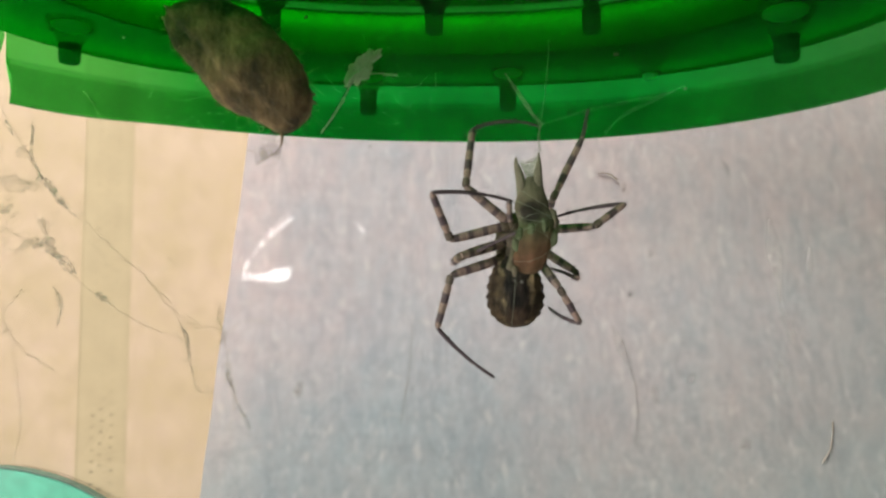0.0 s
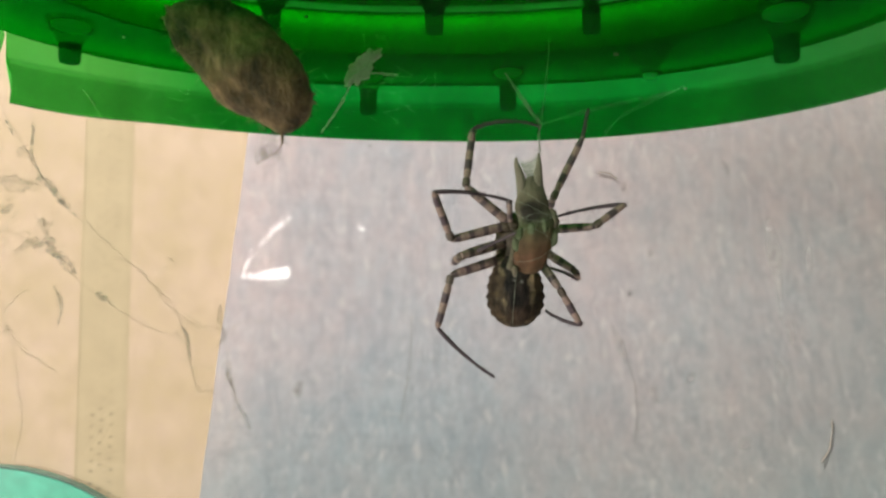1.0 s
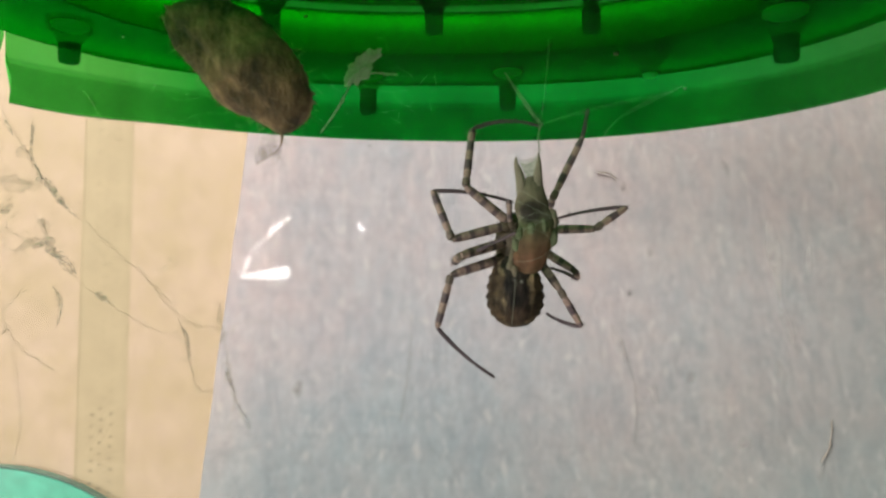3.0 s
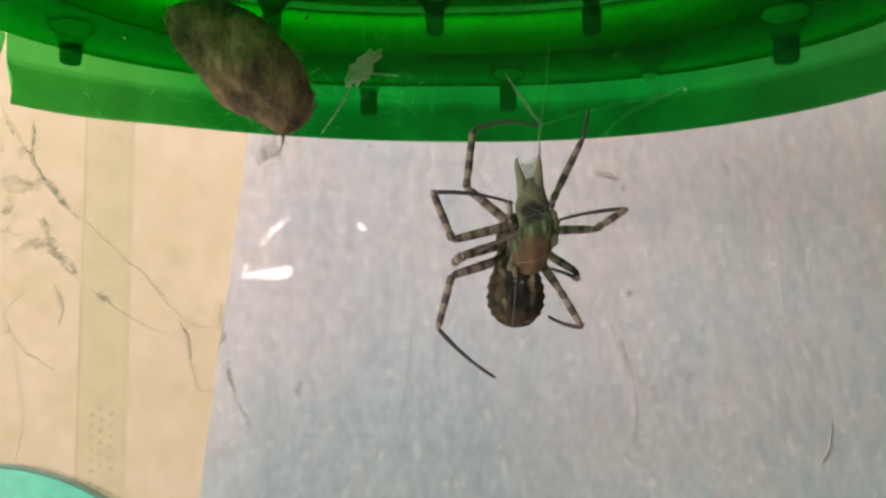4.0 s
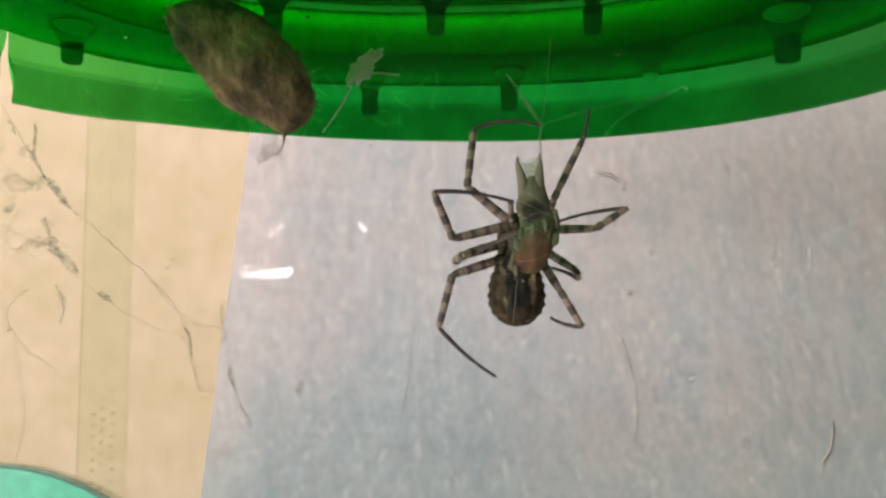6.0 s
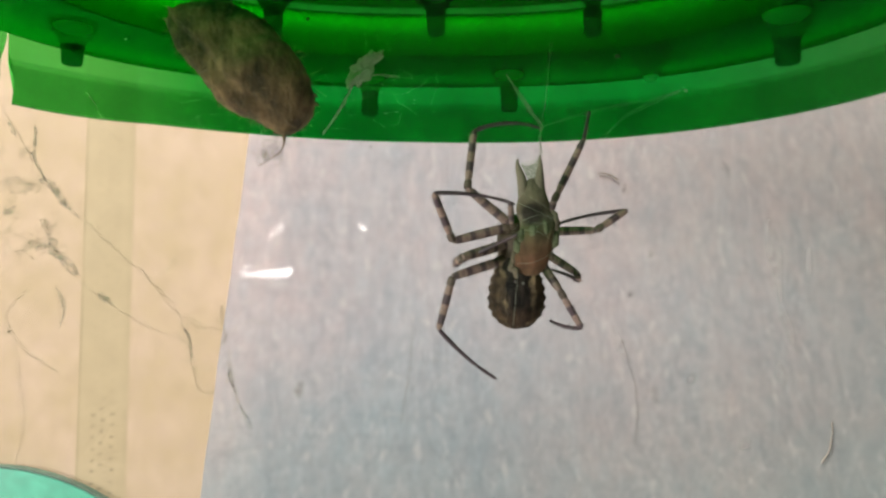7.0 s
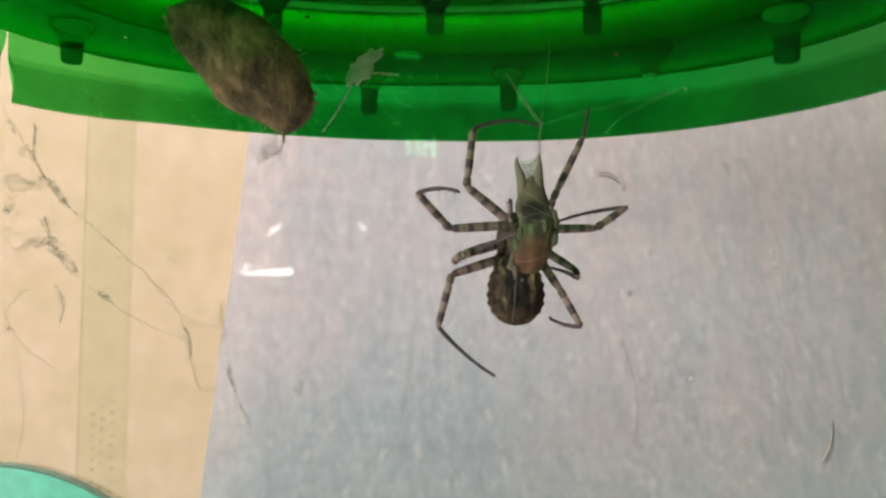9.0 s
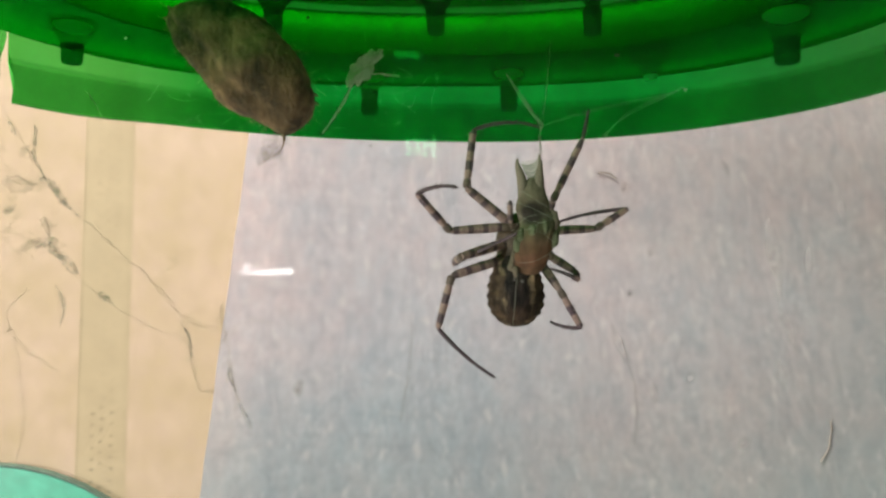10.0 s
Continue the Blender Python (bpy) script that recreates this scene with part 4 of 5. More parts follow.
def build_prey():
    """A silk-wrapped insect: lofted body with two stiff wing tips at the top."""
    base = Vector((0.01032, 0.09600, 0.17374))
    ob = holder("wrapped_prey", base)
    tagged(ob, "green and brown insect wrapped in grey silk, held by the spider", "insect prey")
    bm = bmesh.new()
    loops = []
    table = ((-0.0001, 0.0005, 0.0006, 0.0006), (0.0002, 0.0005, 0.0012, 0.0010), (0.0009, 0.0004, 0.0019, 0.0017), (0.0020, 0.0004, 0.0024, 0.0022), (0.0030, 0.0008, 0.0023, 0.0024), (0.0045, 0.0013, 0.0024, 0.0023), (0.0058, 0.0016, 0.0024, 0.0022),
             (0.0066, 0.0016, 0.0025, 0.0020), (0.0073, 0.0012, 0.0023, 0.0019), (0.0080, 0.0009, 0.0021, 0.0018), (0.0090, 0.0009, 0.0020, 0.0016), (0.0100, 0.0008, 0.0018, 0.0013), (0.0108, 0.0008, 0.0015, 0.0009), (0.0116, 0.0008, 0.0010, 0.0005), (0.0122, 0.0008, 0.0004, 0.0002))
    lower = smooth_path([(q[0], q[1], q[2]) for q in table], 4)
    deep = smooth_path([(q[0], q[3], 0) for q in table], 4)
    for p, q in zip(lower, deep):
        z, x, w, d = p.x, p.y, p.z, q.y
        loops.append([Vector((x + w * math.cos(k * math.tau / 40) * (1 + 0.15 * noise.noise((math.cos(k * math.tau / 40) * 2, z * 520, 1)) + 0.09 * noise.noise((math.cos(k * math.tau / 40) * 5, math.sin(k * math.tau / 40) * 5, z * 1300))), d * math.sin(k * math.tau / 40) * (1 + 0.16 * noise.noise((math.cos(k * math.tau / 40) * 3, math.sin(k * math.tau / 40) * 3, z * 700))), z)) for k in range(40)])
    rings(bm, loops)
    bmesh.ops.recalc_face_normals(bm, faces=bm.faces)
    part("body", bm, PREY, ob)
    for path, r in ((((0.01020, 0.09600, 0.18340), (0.00968, 0.09600, 0.18610), (0.00925, 0.09600, 0.18756), (0.00928, 0.09600, 0.18850)), 0.00086), (((0.01190, 0.09600, 0.18340), (0.01200, 0.09600, 0.18610), (0.01212, 0.09600, 0.18763), (0.01206, 0.09600, 0.18900)), 0.00086)):
        bm = bmesh.new()
        b2 = [Vector(q) - base for q in path]
        tube(bm, smooth_path(b2, 6), lambda t, r=r: r * (1.1 - 1.0 * t ** 0.8), 10)
        part("wing_tip", bm, WING, ob, "dark stiff wing tip")
    bm = bmesh.new()
    rng = random.Random(8)
    for k in range(24):
        t = k / 23
        a = Vector((0.00965, 0.09600, 0.18803)).lerp(Vector((0.01070, 0.09600, 0.18536)), t) - base
        b = Vector((0.01230, 0.09600, 0.18911)).lerp(Vector((0.01127, 0.09600, 0.18536)), t) - base
        strand(bm, (a, (a + b) / 2 + Vector((0, 0, -0.0004)), b), 0.00003, rng, 0.00015, 5)
    for k in range(7):
        z = rng.uniform(0.001, 0.0125)
        w = 0.0027 if z < 0.008 else 0.0021
        pts = [Vector((0.0009 - w * math.cos(a), -0.0029 * math.sin(a), z + 0.0012 * math.cos(a * 1.2 + k))) for a in (0, 0.8, 1.57, 2.35, 3.14)]
        strand(bm, pts, 0.000012, rng, 0.00008, 4)
    part("silk_band", bm, SILK, ob, "thin silk threads")
    for x, y, z, r, mat in ((-0.0019, -0.0006, 0.0011, 0.00050, PALE_LUMP), (-0.0017, -0.0009, 0.0021, 0.00045, PALE_LUMP), (-0.0014, -0.0012, 0.0003, 0.00040, PALE_LUMP),
                            (0.0034, -0.0008, 0.0068, 0.00070, WING), (0.0036, -0.0006, 0.0056, 0.00060, LUMP_GREEN), (0.0034, -0.0010, 0.0044, 0.00062, LUMP_GREEN), (-0.0008, -0.0012, 0.0046, 0.00058, LUMP_GREEN),
                            (-0.0012, -0.0012, 0.0034, 0.00052, LUMP_GREEN), (0.0006, -0.0021, 0.0054, 0.00050, LUMP_GREEN), (0.0022, -0.0019, 0.0058, 0.00055, LUMP_GREEN), (0.0029, -0.0008, 0.0024, 0.00048, PALE_LUMP)):
        off = Vector((x * 900, z * 900, 0))
        lump = part("crumpled_leg", ellipsoid(bmesh.new(), (r * 0.9, r * 0.8, r * 1.7), 14, 18, lambda p, th, ph: p * (1 + 0.5 * noise.noise(p * 1400 + off))), mat, ob)
        lump.location = (x, y, z)
    bm = bmesh.new()
    top, low = (Vector((0.00964, 0.09600, 0.18781)) - base, Vector((0.01230, 0.09600, 0.18897)) - base), (Vector((0.01077, 0.09600, 0.18522)) - base, Vector((0.01119, 0.09600, 0.18522)) - base)
    grid = []
    for j in range(9):
        a, b = top[0].lerp(low[0], j / 8), top[1].lerp(low[1], j / 8)
        grid.append([bm.verts.new(a.lerp(b, i / 8) + Vector((0, 0.0003 * noise.noise((i, j, 2)), -0.0007 * math.sin(math.pi * i / 8) * (1 - j / 8)))) for i in range(9)])
    for a, b in zip(grid, grid[1:]):
        for i in range(8):
            bm.faces.new((a[i], a[i + 1], b[i + 1], b[i]))
    part("silk_sheet", bm, SILK_SHEET, ob, "thin grey silk sheet between the wing tips")
    bm = bmesh.new()
    strand(bm, [Vector(q) - base for q in ((0.00900, 0.09400, 0.17373), (0.00887, 0.09500, 0.17146), (0.00868, 0.09700, 0.16723))], 0.000018, rng, 0.00005, 8)
    part("loose_thread", bm, SILK, ob)


def build_cocoon():
    """A brown papery egg sac, pointed below, hung under the lid."""
    ob = holder("egg_sac", (-0.02657, 0.09800, 0.20112))
    tagged(ob, "brown papery egg sac hung in silk under the green lid", "egg sac")
    axis = (Vector((-0.01938, 0.09800, 0.19227)) - Vector((-0.03366, 0.09800, 0.20911))).normalized()
    side = Vector((0, 1, 0)).cross(axis).normalized()
    side = side if side.x > 0 else -side

    # how far the sac reaches to either side of its long axis, from its blunt top to its pointed foot
    along = (-0.0475, -0.03, 0.0, 0.05, 0.10, 0.16, 0.25, 0.36, 0.46, 0.55, 0.63, 0.71, 0.80, 0.88, 0.94, 0.98, 1.0)
    low_side = (-2.0, -2.9, -3.55, -4.15, -4.5, -4.7, -4.8, -4.75, -4.9, -5.25, -4.85, -4.0, -3.05, -2.45, -1.9, -1.0, 0.2)
    high_side = (-1.6, -0.8, 0.4, 1.8, 3.2, 4.5, 5.45, 6.2, 6.35, 6.6, 6.7, 6.6, 6.1, 5.2, 4.3, 3.3, 1.6)
    crown = Vector((-0.03366, 0.09800, 0.20911)) - Vector((-0.02657, 0.09800, 0.20112))

    def sac(swell):
        bm, loops = bmesh.new(), []
        for j in range(53):
            u = along[0] + (1 - along[0]) * j / 52
            lo, hi = np.interp(u, along, low_side) / 1000, np.interp(u, along, high_side) / 1000
            mid, half = (lo + hi) / 2, (hi - lo) / 2
            loop = []
            for k in range(60):
                ph = k * math.tau / 60
                p = axis * (u * 0.02207) + side * (mid + half * math.cos(ph)) + Vector((0, 1, 0)) * (min(0.0058, half * 0.95) * math.sin(ph))
                crease = 1 - 0.16 * math.exp(-((math.cos(ph) + 0.62) / 0.16) ** 2) * (math.sin(ph) < 0)
                n = 0.07 * noise.noise(p * 230) + 0.05 * noise.noise(p * 620) + 0.03 * noise.noise(p * 1500)
                centre = axis * (u * 0.02207) + side * mid
                loop.append(crown + centre + (p - centre) * (crease + n + swell))
            loops.append(loop)
        rings(bm, loops)
        bmesh.ops.recalc_face_normals(bm, faces=bm.faces)
        return bm

    part("sac", sac(0.0), COCOON, ob)
    part("silk_coat", sac(0.035), SAC_COAT, ob, "sheer fuzzy silk coat of the egg sac")
    c = Vector((-0.02657, 0.09800, 0.20112))
    bm = bmesh.new()
    rng = random.Random(3)
    pts = smooth_path([Vector(q) - c for q in ((-0.02116, 0.09800, 0.19418), (-0.02099, 0.09800, 0.19247), (-0.02083, 0.09800, 0.19099), (-0.02132, 0.09800, 0.18973), (-0.02291, 0.09800, 0.18863), (-0.02420, 0.09800, 0.18774))], 6)
    tube(bm, pts, lambda t: 0.0013 * (1 - t) ** 5 + 0.00004, 8)
    part("stalk", bm, COCOON, ob, "curled tail of the egg sac")
    for x, z, r in ((-0.02258, 0.19027, 0.0013), (-0.02358, 0.18907, 0.0008)):
        wisp = part("wisp", ellipsoid(bmesh.new(), (r, r * 0.3, r * 1.2), 18, 24, lambda p, th, ph: p * (1 + 0.9 * noise.noise(p * 800 + Vector((r * 4000, 0, 0))))), WISP, ob, "sheer silk wisp at the sac's tail")
        wisp.location = Vector((x, 0.0982, z)) - c
    bm = bmesh.new()
    for k in range(520):
        a, u = rng.uniform(0, math.tau), rng.uniform(-0.02, 0.98)
        lo, hi = np.interp(u, along, low_side) / 1000, np.interp(u, along, high_side) / 1000
        half = (hi - lo) / 2
        p = crown + axis * (u * 0.02207) + side * ((lo + hi) / 2 + half * math.cos(a)) + Vector((0, min(0.0058, half * 0.95) * math.sin(a), 0))
        o = p.normalized() * rng.uniform(0.0002, 0.0010)
        w = Vector([rng.uniform(-0.001, 0.001) for _ in range(3)])
        strand(bm, (p * 0.96, p + o * 0.5 + w * 0.4, p + o + w), 0.000014, rng, 0.0001, 4)
    for u, lateral, reach in ((-0.045, -2.3, 0.9), (0.0, -3.6, 0.9), (0.03, -3.9, 0.7), (0.16, 4.6, 0.6), (0.36, 6.3, 0.8), (0.94, 4.5, 0.9), (0.90, 5.2, 0.7)):
        root = crown + axis * (u * 0.02207) + side * (lateral * 0.00094)
        out = (root - crown - axis * 0.011).normalized() * reach * 0.001
        tube(bm, [root, root + out * 0.5 + Vector((0, 0, 0.00008)), root + out], lambda t: 0.00042 * (1 - t) ** 1.5 + 0.00002, 6)
    for k in range(16):
        p = Vector((-0.02235, 0.09800, 0.19025)) - c + Vector((rng.gauss(0, 0.0009), rng.gauss(0, 0.0005), rng.gauss(0, 0.0010)))
        w = [Vector([rng.gauss(0, 0.0007) for _ in range(3)]) for _ in range(3)]
        strand(bm, (p, p + w[0], p + w[0] + w[1], p + w[2]), 0.000014, rng, 0.00008, 5)
    tagged(part("fuzz", bm, SAC_FUZZ, ob), kind="stuff")


build_prey()
build_cocoon()


# ---- silk and dust ----
def build_web():
    """Threads that tie the spider and its prey to the lid."""
    rng = random.Random(21)
    ob = holder("web_threads", (0, 0, 0))
    tagged(ob, "fine pale silk threads between the lid and the prey", "spider web")
    for pts, r, n in (
        (((0.01243, 0.09700, 0.18931), (0.01281, 0.10100, 0.19224), (0.01336, 0.10400, 0.19440)), 0.00010, 4),
        (((0.01336, 0.10400, 0.19440), (0.01034, 0.09800, 0.19641), (0.01006, 0.12300, 0.20756)), 0.00009, 4),
        (((0.01336, 0.10400, 0.19440), (0.02051, 0.10800, 0.19730), (0.03479, 0.11300, 0.20174)), 0.00003, 2),
        (((0.02091, 0.09800, 0.19173), (0.02778, 0.11400, 0.19856), (0.03703, 0.11600, 0.20347)), 0.00005, 2),
        (((0.01336, 0.10400, 0.19440), (0.01465, 0.10800, 0.20116), (0.01571, 0.11100, 0.20883)), 0.00004, 2),
    ):
        for k in range(n):
            bm = bmesh.new()
            j = [Vector([rng.uniform(-0.00025, 0.00025) for _ in range(3)]) for _ in pts]
            strand(bm, [Vector(p) + q for p, q in zip(pts, j)], r * 0.30, rng, 0.00008, 12)
            part("thread", bm, SILK, ob)
    bm = bmesh.new()
    for k in range(55):
        u = rng.random()
        a = Vector((-0.03529, 0.10400, 0.19605)).lerp(Vector((-0.00566, 0.11800, 0.20405)), u) + Vector((rng.gauss(0, 0.003), rng.gauss(0, 0.002), rng.gauss(0, 0.003)))
        b = a + Vector((rng.gauss(0, 0.003), rng.gauss(0, 0.001), rng.gauss(-0.001, 0.003)))
        strand(bm, (a, (a + b) / 2 + Vector((rng.gauss(0, 0.0008), 0, -0.0009)), b), 0.000005, rng, 0.00015, 6)
    tagged(part("silk_haze", bm, SILK, ob), kind="stuff")
    tuft = holder("silk_tuft", (-0.01254, 0.11600, 0.20613))
    tagged(tuft, "small white silk tuft hung by threads under the lid", "silk tuft")
    c = Vector((-0.01254, 0.11600, 0.20613))
    bm = bmesh.new()

    def lump(p, th, ph):
        q = p * (1 + 0.5 * noise.noise(p * 700) + 0.45 * noise.noise(p * 1700))
        return Vector((q.x + q.z * 0.62, q.y, q.z))

    part("clump", ellipsoid(bm, (0.0018, 0.0008, 0.0026), 36, 48, lump), SILK_SHEET, tuft)
    for pts, r in ((((-0.01409, 0.11600, 0.20365), (-0.01596, 0.11600, 0.19994), (-0.01910, 0.11800, 0.19634)), 0.00013), (((-0.01123, 0.11600, 0.20542), (-0.00905, 0.11600, 0.20524), (-0.00687, 0.11600, 0.20498)), 0.0001), (((-0.01212, 0.11600, 0.20791), (-0.01081, 0.11600, 0.20862), (-0.00985, 0.11700, 0.20931)), 0.0001)):
        for k in range(3):
            bm = bmesh.new()
            strand(bm, [Vector(p) - c + Vector([rng.uniform(-0.0002, 0.0002) for _ in range(3)]) for p in pts], r * 0.5, rng, 0.00012, 8)
            part("thread", bm, SILK, tuft)


def build_dusty_web():
    """A slack, dusty cobweb hung along the tub's wall."""
    rng = random.Random(33)
    ob = holder("dusty_cobweb", (0, 0, 0))
    tagged(ob, "slack grey cobweb with dust clots inside the tub wall", "cobweb")
    for pts, r in (
        (((-0.05394, 0.09200, 0.19375), (-0.04941, 0.09200, 0.18645), (-0.04810, 0.09200, 0.18438), (-0.04611, 0.09300, 0.18175), (-0.04338, 0.09400, 0.17908), (-0.04031, 0.09600, 0.17607), (-0.03669, 0.09800, 0.17187), (-0.03363, 0.10100, 0.16748), (-0.03080, 0.10400, 0.16665)), 0.00012),
        (((-0.05220, 0.09000, 0.17903), (-0.04866, 0.09100, 0.17710), (-0.04700, 0.09200, 0.17650), (-0.04479, 0.09300, 0.17314), (-0.04218, 0.09500, 0.17076), (-0.03978, 0.09700, 0.16829), (-0.03619, 0.10000, 0.16605)), 0.00014),
        (((-0.05041, 0.09200, 0.19130), (-0.04996, 0.09200, 0.18853), (-0.04895, 0.09200, 0.18507)), 0.00010),
        (((-0.05242, 0.09000, 0.18454), (-0.05029, 0.09100, 0.18443), (-0.04824, 0.09200, 0.18458)), 0.00012),
        (((-0.05001, 0.09200, 0.17175), (-0.05172, 0.09100, 0.16940), (-0.05177, 0.09100, 0.16740), (-0.05008, 0.09200, 0.16469), (-0.04678, 0.09300, 0.16160)), 0.00013),
        (((-0.05093, 0.09100, 0.16641), (-0.05004, 0.09100, 0.16046), (-0.04935, 0.09100, 0.15653), (-0.05001, 0.09100, 0.15133)), 0.00012),
        (((-0.04631, 0.09200, 0.17243), (-0.04542, 0.09200, 0.17006), (-0.04632, 0.09300, 0.16802)), 0.00006),
        (((-0.03850, 0.09600, 0.17466), (-0.03594, 0.09900, 0.17043), (-0.03421, 0.10100, 0.16712), (-0.03347, 0.10200, 0.16263), (-0.03258, 0.10300, 0.15846), (-0.03123, 0.10400, 0.15835)), 0.00011),
        (((-0.03067, 0.10600, 0.16969), (-0.03077, 0.10600, 0.16659), (-0.02990, 0.10700, 0.16344), (-0.03001, 0.10700, 0.16111), (-0.02928, 0.10800, 0.15790), (-0.02698, 0.10800, 0.15247)), 0.00012),
        (((-0.03171, 0.10600, 0.16335), (-0.02981, 0.10600, 0.16543), (-0.02739, 0.10700, 0.16734), (-0.02430, 0.10900, 0.16713)), 0.00013),
        (((-0.05197, 0.09000, 0.17337), (-0.04998, 0.09100, 0.17643), (-0.04799, 0.09100, 0.17710)), 0.00008),
        (((-0.05228, 0.09000, 0.18104), (-0.05066, 0.09000, 0.18238), (-0.05172, 0.09000, 0.18373)), 0.00010),
        (((-0.03603, 0.09900, 0.17407), (-0.03496, 0.09900, 0.17517)), 0.00006),
        (((-0.04971, 0.09150, 0.19141), (-0.04959, 0.09150, 0.19002), (-0.04992, 0.09150, 0.18774), (-0.04897, 0.09150, 0.18622), (-0.04823, 0.09150, 0.18450)), 0.00012),
        (((-0.05322, 0.09050, 0.18727), (-0.05181, 0.09050, 0.18570), (-0.05041, 0.09050, 0.18455), (-0.04804, 0.09050, 0.18435)), 0.00009),
        (((-0.05314, 0.09050, 0.18522), (-0.05110, 0.09050, 0.18482), (-0.04784, 0.09050, 0.18455)), 0.00010),
        (((-0.04886, 0.09100, 0.18305), (-0.04883, 0.09100, 0.18394), (-0.04796, 0.09100, 0.18435)), 0.00009),
        (((-0.04833, 0.09200, 0.18023), (-0.04786, 0.09200, 0.17872), (-0.04769, 0.09200, 0.17770)), 0.00013),
        (((-0.04898, 0.09200, 0.17941), (-0.04920, 0.09200, 0.17804), (-0.04876, 0.09200, 0.17722)), 0.00009),
        (((-0.05313, 0.09100, 0.17795), (-0.05104, 0.09100, 0.17626), (-0.05005, 0.09100, 0.17694), (-0.04871, 0.09100, 0.17714)), 0.00010),
        (((-0.04547, 0.09400, 0.16848), (-0.04475, 0.09400, 0.16765), (-0.04436, 0.09400, 0.16641)), 0.00010),
        (((-0.03966, 0.09800, 0.17600), (-0.03804, 0.09800, 0.17506), (-0.03671, 0.09800, 0.17419), (-0.03528, 0.09800, 0.17492), (-0.03457, 0.09800, 0.17550)), 0.00008),
        (((-0.04667, 0.09400, 0.18312), (-0.04522, 0.09400, 0.18172), (-0.04399, 0.09400, 0.18059)), 0.00009),
        (((-0.03607, 0.10400, 0.16716), (-0.03454, 0.10400, 0.16716), (-0.03449, 0.10400, 0.16815), (-0.03340, 0.10400, 0.16754), (-0.03222, 0.10400, 0.16640), (-0.03031, 0.10400, 0.16640)), 0.00010),
        (((-0.03512, 0.10200, 0.16572), (-0.03458, 0.10200, 0.16535), (-0.03381, 0.10200, 0.16446), (-0.03355, 0.10200, 0.16275), (-0.03451, 0.10200, 0.16238)), 0.00012),
        (((-0.03366, 0.10400, 0.16222), (-0.03211, 0.10400, 0.16147), (-0.03112, 0.10400, 0.16109)), 0.00009),
        (((-0.03402, 0.10400, 0.16147), (-0.03338, 0.10400, 0.15995), (-0.03304, 0.10400, 0.15845)), 0.00010),
        (((-0.03237, 0.10500, 0.15910), (-0.03119, 0.10500, 0.15796), (-0.03042, 0.10500, 0.15758)), 0.00009),
        (((-0.02998, 0.10700, 0.16161), (-0.02951, 0.10700, 0.16137), (-0.02964, 0.10700, 0.16005), (-0.03001, 0.10700, 0.15920)), 0.00013),
        (((-0.02964, 0.10700, 0.16005), (-0.02914, 0.10700, 0.15850), (-0.02880, 0.10700, 0.15734), (-0.02831, 0.10700, 0.15610)), 0.00014),
        (((-0.03070, 0.10600, 0.16454), (-0.03034, 0.10600, 0.16594), (-0.03085, 0.10600, 0.16811), (-0.03073, 0.10600, 0.16983)), 0.00016),
        (((-0.05305, 0.09050, 0.18377), (-0.05159, 0.09050, 0.18459), (-0.04985, 0.09050, 0.18487), (-0.04794, 0.09050, 0.18446)), 0.00009),
        (((-0.05281, 0.09050, 0.17808), (-0.05204, 0.09050, 0.17889), (-0.05127, 0.09050, 0.17998), (-0.05076, 0.09050, 0.18065)), 0.00010),
        (((-0.05019, 0.09150, 0.17613), (-0.04949, 0.09150, 0.17559), (-0.04878, 0.09150, 0.17477), (-0.04780, 0.09150, 0.17396)), 0.00007),
        (((-0.04657, 0.09250, 0.18270), (-0.04516, 0.09250, 0.18187), (-0.04375, 0.09250, 0.18090)), 0.00007),
        (((-0.04818, 0.09150, 0.18050), (-0.04772, 0.09150, 0.17927), (-0.04767, 0.09150, 0.17777)), 0.00008),
        (((-0.04758, 0.09150, 0.17913), (-0.04667, 0.09150, 0.18023), (-0.04629, 0.09150, 0.18119)), 0.00007),
        (((-0.05330, 0.09050, 0.18992), (-0.05284, 0.09050, 0.18869), (-0.05254, 0.09050, 0.18787)), 0.00008),
        (((-0.05272, 0.09050, 0.17579), (-0.05167, 0.09050, 0.17647), (-0.05073, 0.09050, 0.17633), (-0.04982, 0.09050, 0.17714), (-0.04930, 0.09050, 0.17755)), 0.00009),
        (((-0.04525, 0.09300, 0.17334), (-0.04473, 0.09300, 0.17444), (-0.04490, 0.09300, 0.17527)), 0.00008),
    ):
        for k in range(2 if r > 0.0001 else 1):
            bm = bmesh.new()
            strand(bm, [Vector(p) + Vector([rng.uniform(-0.00022, 0.00022) for _ in range(3)]) for p in pts], r * rng.uniform(0.07, 0.17), rng, 0.00022, 10)
            for q in rng.choices(smooth_path(pts, 8), k=2 if r > 0.00011 else 1):
                for _ in range(2):
                    w = [Vector([rng.gauss(0, 0.00035) for _ in range(3)]) for _ in range(3)]
                    strand(bm, (q + w[0], q + w[1], q + w[2]), rng.uniform(0.000006, 0.000014), rng, 0.00005, 4)
            part("thread", bm, SILK_DUSTY, ob)
    bm = bmesh.new()
    for k in range(22):
        u, v = rng.random(), rng.random()
        a = Vector((-0.05325, 0.09100, 0.19073)).lerp(Vector((-0.03516, 0.09900, 0.16826)), u) + Vector((rng.gauss(0, 0.006), rng.gauss(0, 0.001), rng.gauss(0, 0.006)))
        d = Vector((0.7, 0.1, -0.7)) * rng.uniform(0.001, 0.006) + Vector((rng.gauss(0, 0.0015), 0, rng.gauss(0, 0.0015)))
        strand(bm, (a, a + d * 0.4 + Vector((0, 0, 0.0004)), a + d), rng.uniform(0.000006, 0.000013), rng, 0.00012, 6)
